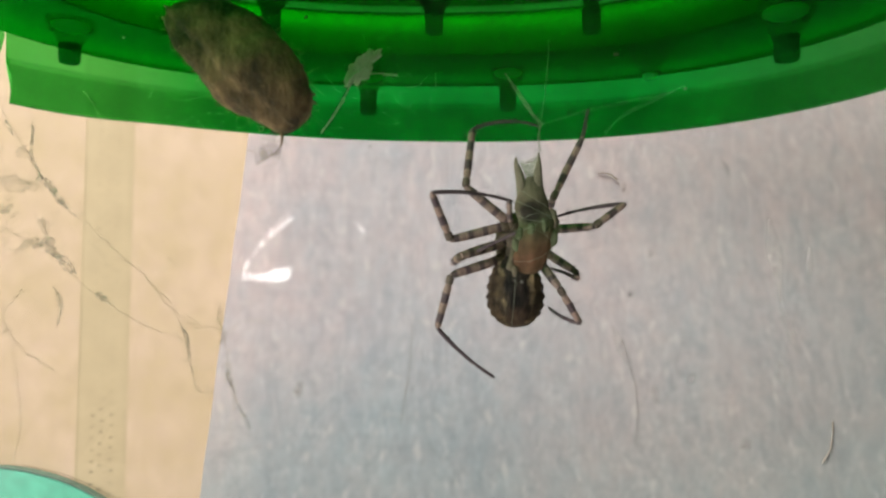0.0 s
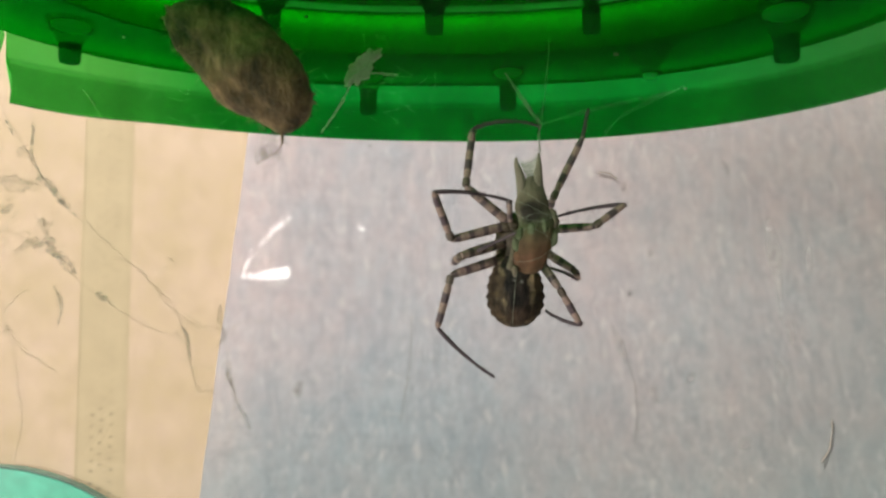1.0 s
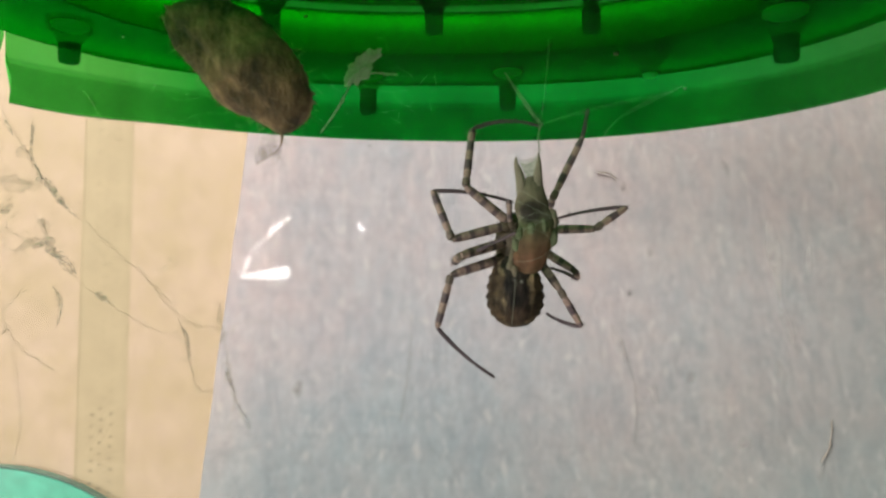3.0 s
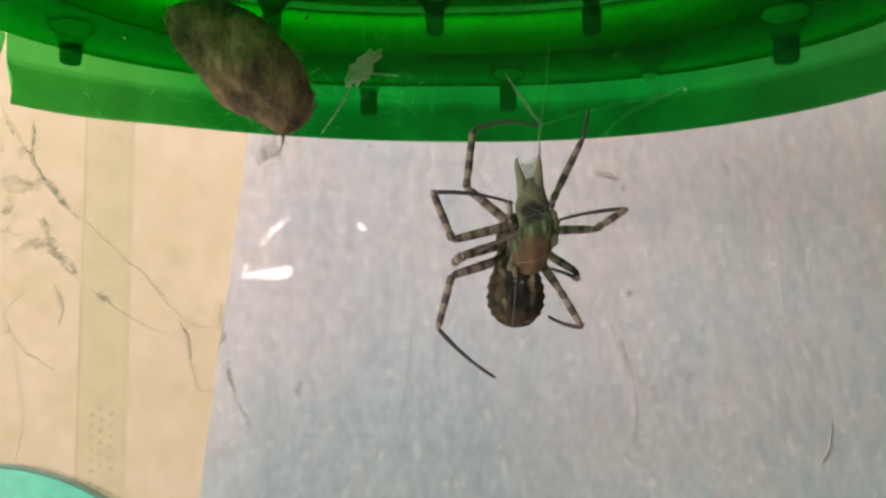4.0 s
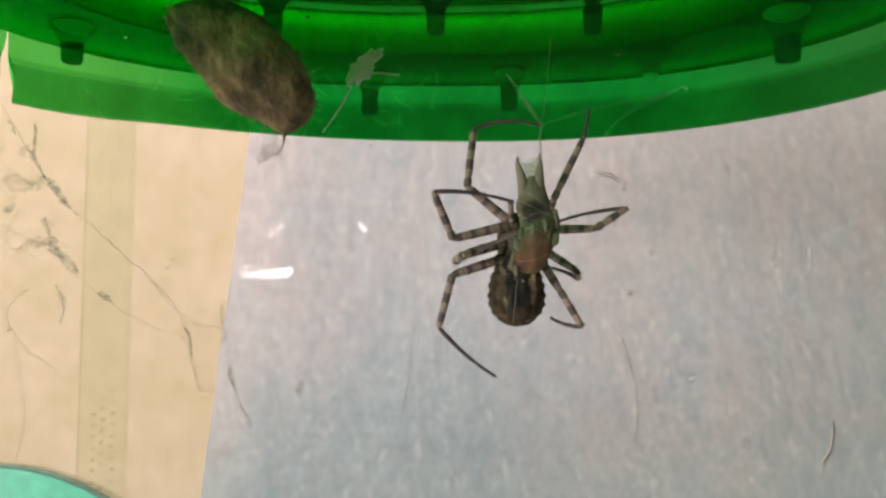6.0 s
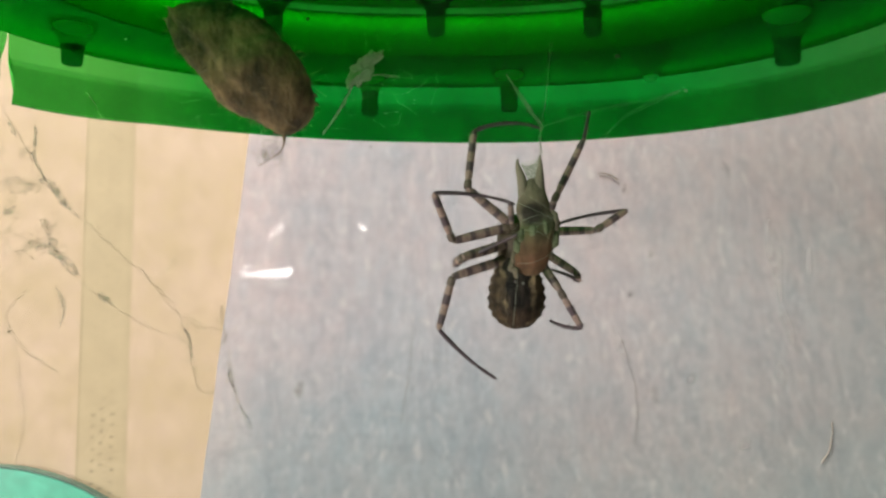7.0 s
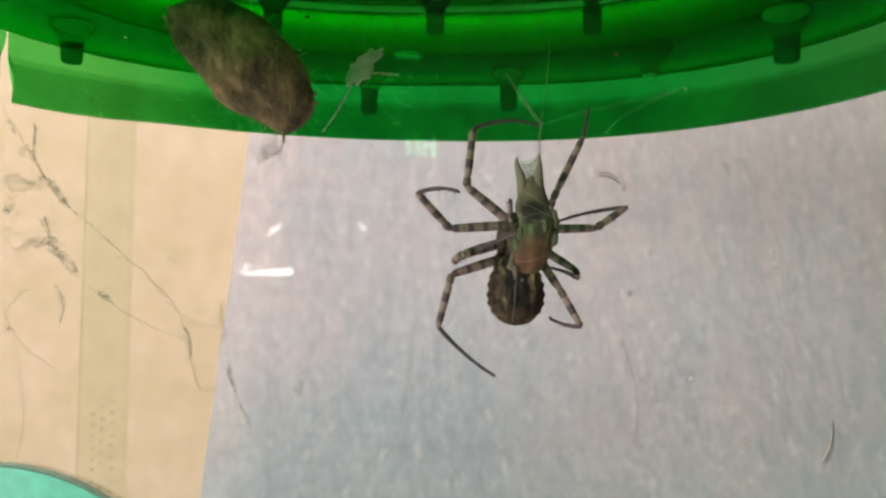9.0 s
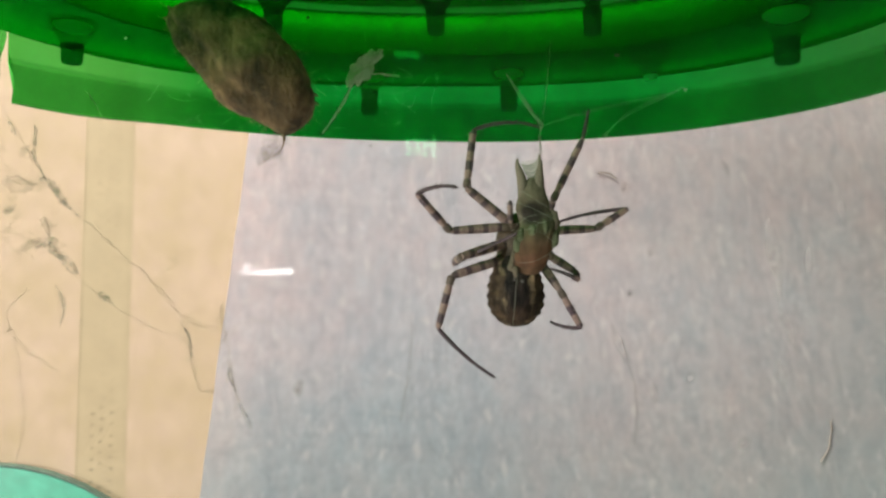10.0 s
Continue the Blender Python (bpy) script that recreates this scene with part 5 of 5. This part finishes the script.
    tagged(part("fine_threads", bm, SILK_DUSTY, ob), kind="stuff")
    for c, s, n in (((-0.04770, 0.09200, 0.17705), 0.0022, 40), ((-0.04643, 0.09200, 0.17582), 0.0016, 26), ((-0.04810, 0.09200, 0.18438), 0.0015, 18), ((-0.05161, 0.09000, 0.18104), 0.002, 24), ((-0.04218, 0.09500, 0.17076), 0.0009, 16), ((-0.03418, 0.10100, 0.16601), 0.0014, 16), ((-0.03364, 0.10200, 0.16337), 0.001, 12), ((-0.02984, 0.10700, 0.16033), 0.0009, 14), ((-0.02780, 0.10800, 0.15402), 0.0016, 12), ((-0.03021, 0.10600, 0.16581), 0.0008, 8)):
        bm = bmesh.new()
        for k in range(n // 3):
            along = Vector((0.75, 0.1, -0.65)) * rng.gauss(0, s * 0.6)
            a = Vector(c) + along + Vector([rng.gauss(0, s * 0.22) for _ in range(3)])
            b = a + Vector((0.4, 0, -0.35)) * s * rng.uniform(-0.5, 1.0) + Vector([rng.gauss(0, s * 0.15) for _ in range(3)])
            d = b + Vector([rng.gauss(0, s * 0.3) for _ in range(3)])
            strand(bm, (a, b, d), rng.uniform(0.000008, 0.000020), rng, 0.0001, 4)
        tagged(part("dust_clot", bm, SILK_DUSTY, ob), kind="stuff")
    for pts, r in (
        (((-0.04883, 0.09200, 0.18555), (-0.04811, 0.09200, 0.18458), (-0.04726, 0.09200, 0.18376), (-0.04640, 0.09200, 0.18252), (-0.04590, 0.09300, 0.18155), (-0.04469, 0.09300, 0.18051)), 0.00030),
        (((-0.04878, 0.09100, 0.17657), (-0.04838, 0.09200, 0.17705), (-0.04745, 0.09200, 0.17759), (-0.04713, 0.09200, 0.17637), (-0.04643, 0.09200, 0.17568), (-0.04532, 0.09200, 0.17514), (-0.04453, 0.09300, 0.17355)), 0.00052),
        (((-0.05227, 0.09000, 0.18077), (-0.05161, 0.09000, 0.18091), (-0.05084, 0.09000, 0.18171)), 0.00046),
        (((-0.04289, 0.09500, 0.17125), (-0.04217, 0.09500, 0.17069), (-0.04161, 0.09600, 0.17000)), 0.00042),
        (((-0.03451, 0.10100, 0.16719), (-0.03376, 0.10200, 0.16523), (-0.03333, 0.10200, 0.16271)), 0.00020),
        (((-0.02986, 0.10700, 0.16126), (-0.02983, 0.10700, 0.15972), (-0.02928, 0.10800, 0.15790)), 0.00016),
        (((-0.04731, 0.09300, 0.17206), (-0.04658, 0.09300, 0.17082), (-0.04619, 0.09300, 0.16952), (-0.04629, 0.09300, 0.16836), (-0.04665, 0.09300, 0.16700)), 0.00016),
        (((-0.02831, 0.10700, 0.15610), (-0.02782, 0.10700, 0.15517), (-0.02702, 0.10700, 0.15410), (-0.02644, 0.10700, 0.15256)), 0.00014),
        (((-0.03405, 0.10200, 0.16491), (-0.03365, 0.10200, 0.16371), (-0.03361, 0.10200, 0.16238)), 0.00014),
        (((-0.02966, 0.10700, 0.16106), (-0.02922, 0.10700, 0.15889), (-0.02880, 0.10700, 0.15749)), 0.00012),
        (((-0.04915, 0.09200, 0.18497), (-0.04818, 0.09200, 0.18470), (-0.04718, 0.09200, 0.18373), (-0.04646, 0.09200, 0.18263), (-0.04532, 0.09200, 0.18139)), 0.00050),
        (((-0.04698, 0.09300, 0.17568), (-0.04598, 0.09300, 0.17458), (-0.04498, 0.09300, 0.17348)), 0.00040),
        (((-0.04982, 0.09150, 0.19140), (-0.04960, 0.09150, 0.19098), (-0.04972, 0.09150, 0.18876), (-0.04967, 0.09150, 0.18765), (-0.04894, 0.09150, 0.18627), (-0.04820, 0.09150, 0.18490)), 0.00022),
        (((-0.05272, 0.09100, 0.19197), (-0.05212, 0.09100, 0.19086), (-0.05168, 0.09100, 0.19004)), 0.00022),
    ):
        bm = bmesh.new()
        c = Vector(pts[0])
        path = smooth_path([Vector(p) for p in pts], 10)
        tube(bm, path, lambda t: r * (0.25 + 0.75 * math.sin(math.pi * min(0.98, t * 0.9 + 0.08))) * (0.7 + 0.6 * abs(noise.noise(c * 900 + Vector((t * 9, 0, 0)))) * 2), 8)
        part("dust_smear", bm, SILK_SMEAR, ob, "soft grey dust smear on the silk")
    for pts, r in (
        (((-0.05279, 0.09000, 0.18451), (-0.05143, 0.09000, 0.18424), (-0.05007, 0.09000, 0.18384), (-0.04861, 0.09000, 0.18411)), 0.00110),
        (((-0.05014, 0.09100, 0.18894), (-0.05052, 0.09100, 0.18811), (-0.04993, 0.09100, 0.18715)), 0.00070),
        (((-0.04873, 0.09100, 0.18044), (-0.04760, 0.09100, 0.17936), (-0.04728, 0.09100, 0.17800)), 0.00060),
        (((-0.05098, 0.09100, 0.17582), (-0.04955, 0.09100, 0.17705), (-0.04834, 0.09100, 0.17732)), 0.00050),
        (((-0.04713, 0.09300, 0.17203), (-0.04653, 0.09300, 0.17066), (-0.04633, 0.09300, 0.16895), (-0.04663, 0.09300, 0.16758)), 0.00045),
    ):
        bm = bmesh.new()
        c = Vector(pts[0])
        tube(bm, smooth_path([Vector(p) for p in pts], 10), lambda t: r * (0.1 + 0.9 * math.sin(math.pi * min(0.99, t * 0.96 + 0.02))) * (0.7 + 1.0 * abs(noise.noise(c * 900 + Vector((t * 7, 0, 0))))), 10)
        part("dust_haze", bm, SILK_VEIL, ob, "thin veil of dusty silk")


def build_fibres():
    """Stray hairs caught on the paper."""
    rng = random.Random(55)
    for label, r, mat, pts in (
        ("curled tan fibre on the paper", 0.00020, TAN_FIBRE, ((0.04193, 0.20585, 0.20510), (0.04498, 0.20585, 0.20479), (0.04710, 0.20585, 0.20325))),
        ("thin brown hair on the paper", 0.00005, FIBRE, ((0.04743, 0.20630, 0.16035), (0.05040, 0.20672, 0.15133), (0.05187, 0.20720, 0.14232), (0.05122, 0.20775, 0.13182))),
        ("short tan fibre on the paper", 0.00015, TAN_FIBRE, ((0.10476, 0.20888, 0.13834), (0.10408, 0.20921, 0.13155), (0.10172, 0.20937, 0.12704))),
        ("thin brown hair on the paper", 0.00005, FIBRE, ((-0.00846, 0.20585, 0.16638), (-0.00887, 0.20585, 0.15439), (-0.01138, 0.20608, 0.13803))),
    ):
        bm = bmesh.new()
        c = Vector(pts[0])
        strand(bm, [Vector(p) - c for p in pts], r, rng, 0.0002, 8)
        ob = part("fibre", bm, mat)
        ob.location = c
        tagged(ob, label, "fibre", "fibres on the paper")


def build_marks():
    """Small stains and rubbed, pale creases on the paper."""
    rng = random.Random(91)
    for label, mat, place, size in (
        ("small brown stain on the paper", STAIN, (-0.0384, 0.1471), (0.0010, 0.0017)),
        ("small brown stain on the paper", STAIN, (0.0500, 0.1725), (0.0012, 0.0008)),
        ("small brown stain on the paper", STAIN, (0.0489, 0.2012), (0.0008, 0.0011)),
        ("small brown stain on the paper", STAIN, (-0.0199, 0.2124), (0.0006, 0.0004)),
        ("pale rubbed spot on the paper", CREASE, (0.0812, 0.1322), (0.0016, 0.0015)),
        ("pale rubbed spot on the paper", CREASE, (0.0665, 0.1500), (0.0010, 0.0010)),
        ("pale rubbed spot on the paper", CREASE, (0.0560, 0.1835), (0.0009, 0.0014)),
    ):
        x, z = place
        y = paper_face(x, z) - 0.0004
        off = Vector((rng.random() * 9, rng.random() * 9, 0))
        bm = ellipsoid(bmesh.new(), (size[0], 0.00012, size[1]), 12, 18, lambda p, th, ph: Vector((p.x, p.y, p.z)) * (1 + 0.7 * noise.noise(p * 700 + off)))
        ob = part("stain", bm, mat)
        ob.location = (x, y, z)
        tagged(ob, label, "stain", "stains")
    for width, pts in (
        (0.0011, ((0.0878, 0.1930), (0.0886, 0.1870), (0.0897, 0.1798), (0.0908, 0.1700))),
        (0.0007, ((0.0908, 0.1690), (0.0925, 0.1640), (0.0948, 0.1570))),
        (0.0006, ((0.0988, 0.1850), (0.0984, 0.1768))),
        (0.0007, ((0.0452, 0.1640), (0.0470, 0.1590), (0.0490, 0.1535))),
        (0.0008, ((0.0900, 0.1542), (0.0917, 0.1468))),
        (0.0006, ((0.0560, 0.1480), (0.0572, 0.1425))),
        (0.0007, ((0.1075, 0.1980), (0.1090, 0.1900))),
        (0.0006, ((0.0755, 0.2085), (0.0775, 0.2040))),
    ):
        bm = bmesh.new()
        path = smooth_path([(x, paper_face(x, z) - 0.0004, z) for x, z in pts], 8)
        tube(bm, path, lambda t: width * 1.3 * (0.15 + math.sin(math.pi * t)) * (0.8 + 0.5 * rng.random()), 8)
        c = path[0].copy()
        for v in bm.verts:
            v.co.y = paper_face(v.co.x, v.co.z) - 0.00042 + (v.co.y - paper_face(v.co.x, v.co.z)) * 0.12
            v.co -= c
        ob = part("crease", bm, CREASE)
        ob.location = c
        tagged(ob, "soft pale crease in the fibrous paper", "crease", "creases in the paper")


def build_specks():
    """Crumbs caught in the silk under the lid."""
    rng = random.Random(77)
    dark = surf("brown_crumb", (0.045, 0.04, 0.025), (0.09, 0.075, 0.05), 400, 0.9, 0.3)
    for place, r, mat, label in (
        ((-0.01906, 0.10400, 0.20967), 0.00028, dark, "brown crumb in silk under the lid"),
        ((0.02576, 0.11200, 0.20703), 0.0004, dark, "brown crumb in silk under the lid"),
        ((-0.04431, 0.10400, 0.20670), 0.0002, SILK, "white lint speck in silk under the lid"),
        ((0.03591, 0.11200, 0.20180), 0.00028, SILK, "white lint speck in silk under the lid"),
        ((-0.01152, 0.11800, 0.19438), 0.0001, dark, "brown crumb in silk under the lid"),
    ):
        off = Vector((rng.random() * 9, rng.random() * 9, 0))
        bm = ellipsoid(bmesh.new(), (r, r * 0.45, r * 0.8), 10, 14, lambda p, th, ph: p * (1 + 0.6 * noise.noise(p * 1500 + off)))
        ob = part("crumb", bm, mat)
        ob.location = place
        tagged(ob, label, "crumb", "crumbs")


build_web()
build_dusty_web()
build_fibres()
build_marks()
build_specks()


# ---- movement ----
def swing(parts, rows):
    """Key a leg: rows of seconds, hip, knee, ankle and toe in the spider's space."""
    femur, patella, tibia, meta, tarsus = parts
    walk(femur, [(t, aim(h, k)) for t, h, k, a, o in rows])
    for piece in (patella, tibia):
        walk(piece, [(t, aim(h, k).inverted() @ aim(k, a)) for t, h, k, a, o in rows])
    for piece in (meta, tarsus):
        walk(piece, [(t, aim(h, k).inverted() @ aim(a, o)) for t, h, k, a, o in rows])


def motions():
    # the whole animal heaves a little as it shifts its leg
    at = Vector(SPIDER_AT)
    walk(spider, [
        (0.0, Matrix.Translation(at + Vector((0.00000, 0.00000, -0.00000)))),
        (2.7, Matrix.Translation(at + Vector((0.00000, 0.00000, -0.00000)))),
        (5.7, Matrix.Translation(at + Vector((0.00000, 0.00000, -0.00000)))),
        (7.7, Matrix.Translation(at + Vector((0.00000, 0.00000, -0.00000)))),
        (8.0, Matrix.Translation(at + Vector((-0.00029, 0.00000, 0.00007)))),
        (8.1, Matrix.Translation(at + Vector((-0.00022, 0.00000, 0.00007)))),
        (8.2, Matrix.Translation(at + Vector((-0.00015, 0.00000, 0.00007)))),
        (8.3, Matrix.Translation(at + Vector((-0.00007, 0.00000, 0.00011)))),
        (8.4, Matrix.Translation(at + Vector((0.00000, 0.00000, 0.00015)))),
        (8.5, Matrix.Translation(at + Vector((0.00007, 0.00000, 0.00011)))),
        (8.6, Matrix.Translation(at + Vector((0.00007, 0.00000, 0.00009)))),
        (8.7, Matrix.Translation(at + Vector((0.00007, 0.00000, 0.00007)))),
        (9.0, Matrix.Translation(at + Vector((0.00000, 0.00000, 0.00007)))),
        (9.5, Matrix.Translation(at + Vector((-0.00004, 0.00000, 0.00004)))),
        (10.0, Matrix.Translation(at + Vector((-0.00007, 0.00000, -0.00000)))),
    ])
    swing(leg_l2, [
        (0.0, (-0.00131, 0.00100, 0.00233), (-0.00850, -0.00011, 0.00043), (-0.01089, -0.00328, 0.00622), (-0.00031, -0.00052, 0.00544)),
        (2.0, (-0.00131, 0.00100, 0.00233), (-0.00828, -0.00100, 0.00036), (-0.01074, -0.00388, 0.00628), (-0.00032, -0.00062, 0.00527)),
        (2.7, (-0.00131, 0.00100, 0.00233), (-0.00827, -0.00107, 0.00037), (-0.01077, -0.00006, 0.00685), (-0.00006, 0.00195, 0.00562)),
        (5.0, (-0.00131, 0.00100, 0.00233), (-0.00835, -0.00083, 0.00045), (-0.01089, -0.00411, 0.00612), (-0.00047, -0.00083, 0.00519)),
        (7.7, (-0.00131, 0.00100, 0.00233), (-0.00844, -0.00041, 0.00043), (-0.01093, -0.00329, 0.00634), (-0.00033, -0.00071, 0.00523)),
        (8.0, (-0.00131, 0.00100, 0.00233), (-0.00857, -0.00022, 0.00082), (-0.01097, -0.00340, 0.00661), (-0.00015, -0.00382, 0.00482)),
        (8.1, (-0.00131, 0.00100, 0.00233), (-0.00822, -0.00142, 0.00062), (-0.01244, -0.00036, 0.00614), (-0.00378, -0.00701, 0.00509)),
        (8.2, (-0.00131, 0.00100, 0.00233), (-0.00866, -0.00028, 0.00137), (-0.01276, -0.00389, 0.00578), (-0.00594, -0.01242, 0.00472)),
        (8.3, (-0.00131, 0.00100, 0.00233), (-0.00882, 0.00105, 0.00212), (-0.01258, -0.00304, 0.00643), (-0.00640, -0.01196, 0.00487)),
        (8.4, (-0.00131, 0.00100, 0.00233), (-0.00882, 0.00098, 0.00263), (-0.01222, -0.00361, 0.00673), (-0.00651, -0.01279, 0.00490)),
        (8.5, (-0.00131, 0.00100, 0.00233), (-0.00881, 0.00098, 0.00288), (-0.01186, -0.00381, 0.00701), (-0.00506, -0.01193, 0.00419)),
        (8.6, (-0.00131, 0.00100, 0.00233), (-0.00883, 0.00105, 0.00240), (-0.01244, -0.00328, 0.00660), (-0.00616, -0.01200, 0.00440)),
        (8.7, (-0.00131, 0.00100, 0.00233), (-0.00879, 0.00035, 0.00191), (-0.01278, -0.00349, 0.00623), (-0.00728, -0.01282, 0.00450)),
        (9.0, (-0.00131, 0.00100, 0.00233), (-0.00868, -0.00037, 0.00177), (-0.01278, -0.00430, 0.00590), (-0.00770, -0.01395, 0.00468)),
        (9.5, (-0.00131, 0.00100, 0.00233), (-0.00879, 0.00041, 0.00190), (-0.01278, -0.00352, 0.00614), (-0.00787, -0.01326, 0.00504)),
        (10.0, (-0.00131, 0.00100, 0.00233), (-0.00867, -0.00037, 0.00168), (-0.01287, -0.00386, 0.00610), (-0.00797, -0.01365, 0.00546)),
    ])
    swing(leg_r2, [
        (0.0, (0.00427, 0.00200, 0.00197), (0.01023, -0.00073, 0.00216), (0.01448, 0.00025, 0.00524), (0.00585, 0.00288, 0.00382)),
        (1.0, (0.00427, 0.00200, 0.00197), (0.01022, -0.00074, 0.00214), (0.01449, 0.00032, 0.00516), (0.00586, 0.00295, 0.00380)),
        (1.3, (0.00427, 0.00200, 0.00197), (0.01053, 0.00006, 0.00183), (0.01481, 0.00069, 0.00497), (0.00592, 0.00218, 0.00355)),
        (2.7, (0.00427, 0.00200, 0.00197), (0.01060, 0.00027, 0.00190), (0.01492, 0.00110, 0.00491), (0.00602, 0.00258, 0.00357)),
        (4.0, (0.00427, 0.00200, 0.00197), (0.01045, -0.00019, 0.00191), (0.01484, 0.00094, 0.00473), (0.00584, 0.00105, 0.00323)),
        (4.5, (0.00427, 0.00200, 0.00197), (0.01048, -0.00010, 0.00189), (0.01489, 0.00111, 0.00464), (0.00602, 0.00261, 0.00313)),
        (5.5, (0.00427, 0.00200, 0.00197), (0.01027, -0.00065, 0.00181), (0.01467, 0.00032, 0.00467), (0.00581, 0.00182, 0.00303)),
        (7.0, (0.00427, 0.00200, 0.00197), (0.01036, -0.00043, 0.00190), (0.01471, 0.00093, 0.00467), (0.00576, 0.00134, 0.00296)),
        (7.7, (0.00427, 0.00200, 0.00197), (0.01043, -0.00024, 0.00180), (0.01477, 0.00103, 0.00464), (0.00583, 0.00162, 0.00288)),
        (8.0, (0.00427, 0.00200, 0.00197), (0.01070, 0.00073, 0.00189), (0.01514, 0.00127, 0.00482), (0.00630, 0.00277, 0.00309)),
        (8.3, (0.00427, 0.00200, 0.00197), (0.01070, 0.00071, 0.00196), (0.01506, 0.00156, 0.00492), (0.00621, 0.00308, 0.00327)),
        (8.5, (0.00427, 0.00200, 0.00197), (0.01069, 0.00068, 0.00215), (0.01502, 0.00141, 0.00518), (0.00619, 0.00295, 0.00346)),
        (8.7, (0.00427, 0.00200, 0.00197), (0.01070, 0.00071, 0.00197), (0.01503, 0.00164, 0.00495), (0.00619, 0.00316, 0.00323)),
        (9.5, (0.00427, 0.00200, 0.00197), (0.01070, 0.00071, 0.00204), (0.01509, 0.00191, 0.00483), (0.00624, 0.00341, 0.00317)),
        (10.0, (0.00427, 0.00200, 0.00197), (0.01069, 0.00069, 0.00212), (0.01512, 0.00178, 0.00489), (0.00626, 0.00328, 0.00331)),
    ])
    swing(leg_r4, [
        (0.0, (0.00376, 0.00300, -0.00251), (0.00586, 0.00103, -0.00581), (0.00876, 0.00219, -0.01050), (0.00508, 0.00584, -0.00844)),
        (0.6, (0.00376, 0.00300, -0.00251), (0.00596, 0.00148, -0.00597), (0.00882, 0.00231, -0.01076), (0.00485, 0.00560, -0.00862)),
        (1.0, (0.00376, 0.00300, -0.00251), (0.00589, 0.00124, -0.00591), (0.00874, 0.00168, -0.01074), (0.00446, 0.00471, -0.00885)),
        (1.4, (0.00376, 0.00300, -0.00251), (0.00607, 0.00192, -0.00607), (0.00893, 0.00187, -0.01092), (0.00447, 0.00478, -0.00926)),
        (2.7, (0.00376, 0.00300, -0.00251), (0.00611, 0.00205, -0.00608), (0.00895, 0.00228, -0.01094), (0.00465, 0.00538, -0.00920)),
        (4.5, (0.00376, 0.00300, -0.00251), (0.00612, 0.00240, -0.00615), (0.00891, 0.00173, -0.01100), (0.00500, 0.00552, -0.00976)),
        (5.5, (0.00376, 0.00300, -0.00251), (0.00605, 0.00271, -0.00623), (0.00893, 0.00203, -0.01103), (0.00519, 0.00601, -0.00985)),
        (7.0, (0.00376, 0.00300, -0.00251), (0.00583, 0.00130, -0.00598), (0.00853, 0.00064, -0.01088), (0.00494, 0.00482, -0.01001)),
        (7.7, (0.00376, 0.00300, -0.00251), (0.00591, 0.00167, -0.00608), (0.00855, 0.00102, -0.01102), (0.00502, 0.00524, -0.01013)),
        (8.5, (0.00376, 0.00300, -0.00251), (0.00604, 0.00203, -0.00612), (0.00877, 0.00137, -0.01100), (0.00505, 0.00541, -0.01002)),
        (9.0, (0.00376, 0.00300, -0.00251), (0.00607, 0.00221, -0.00614), (0.00875, 0.00156, -0.01106), (0.00507, 0.00561, -0.00998)),
        (10.0, (0.00376, 0.00300, -0.00251), (0.00600, 0.00165, -0.00602), (0.00865, 0.00099, -0.01095), (0.00521, 0.00533, -0.01031)),
    ])
    # the abdomen rises a hair while the leg reaches
    rest = body.location.copy()
    walk(body, [
        (0.0, Matrix.Translation(rest + Vector((0, 0, 0.00000)))),
        (2.7, Matrix.Translation(rest + Vector((0, 0, 0.00000)))),
        (5.7, Matrix.Translation(rest + Vector((0, 0, 0.00007)))),
        (6.8, Matrix.Translation(rest + Vector((0, 0, 0.00000)))),
        (7.7, Matrix.Translation(rest + Vector((0, 0, 0.00000)))),
        (8.0, Matrix.Translation(rest + Vector((0, 0, 0.00015)))),
        (8.5, Matrix.Translation(rest + Vector((0, 0, 0.00000)))),
        (9.0, Matrix.Translation(rest + Vector((0, 0, 0.00011)))),
        (10.0, Matrix.Translation(rest + Vector((0, 0, 0.00015)))),
    ])
    # to change the glints, an added cover slides over the strip, the bar tips edge-on, and the slits open late
    walk(strip_cover, [
        (0.0, pose(-0.02919, 0, 0)),
        (2.5, pose(-0.02618, 0, 0)),
        (3.8, pose(-0.00950, 0, 0)),
        (4.5, pose(-0.00450, 0, 0)),
        (5.5, pose(-0.00241, 0, 0)),
        (7.0, pose(-0.00144, 0, 0)),
        (8.5, pose(-0.00046, 0, 0)),
        (9.5, pose(0.00247, 0, 0)),
        (10.0, pose(0.01411, 0, 0)),
    ])
    walk(strip_end_cover, [
        (0.0, pose(0.02446, 0, 0)),
        (2.5, pose(0.02255, 0, 0)),
        (3.8, pose(0.01680, 0, 0)),
        (4.5, pose(0.01560, 0, 0)),
        (5.5, pose(0.01390, 0, 0)),
        (7.0, pose(0.01245, 0, 0)),
        (8.5, pose(0.01003, 0, 0)),
        (9.5, pose(0.00808, 0, 0)),
        (10.0, pose(0.00711, 0, 0)),
    ])
    walk(lamp_bar, [
        (0.0, pose(0, 0, 0, 0.0, 0, 0)),
        (2.7, pose(0, 0, 0, 10.0, 0, 0)),
        (3.8, pose(0, 0, 0, 30.0, 0, 0)),
        (5.0, pose(0, 0, 0, 35.0, 0, 0)),
        (7.0, pose(0, 0, 0, 58.0, 0, 0)),
        (8.0, pose(0, 0, 0, 64.0, 0, 0)),
        (9.0, pose(0, 0, 0, 70.0, 0, 0)),
        (10.0, pose(0, 0, 0, 75.0, 0, 0)),
    ])
    walk(slit_shutter, [(0.0, pose(0, 0, 0)), (8.0, pose(0, 0, 0)), (8.2, pose(0.06, 0, 0)), (10.0, pose(0.06, 0, 0))])


motions()
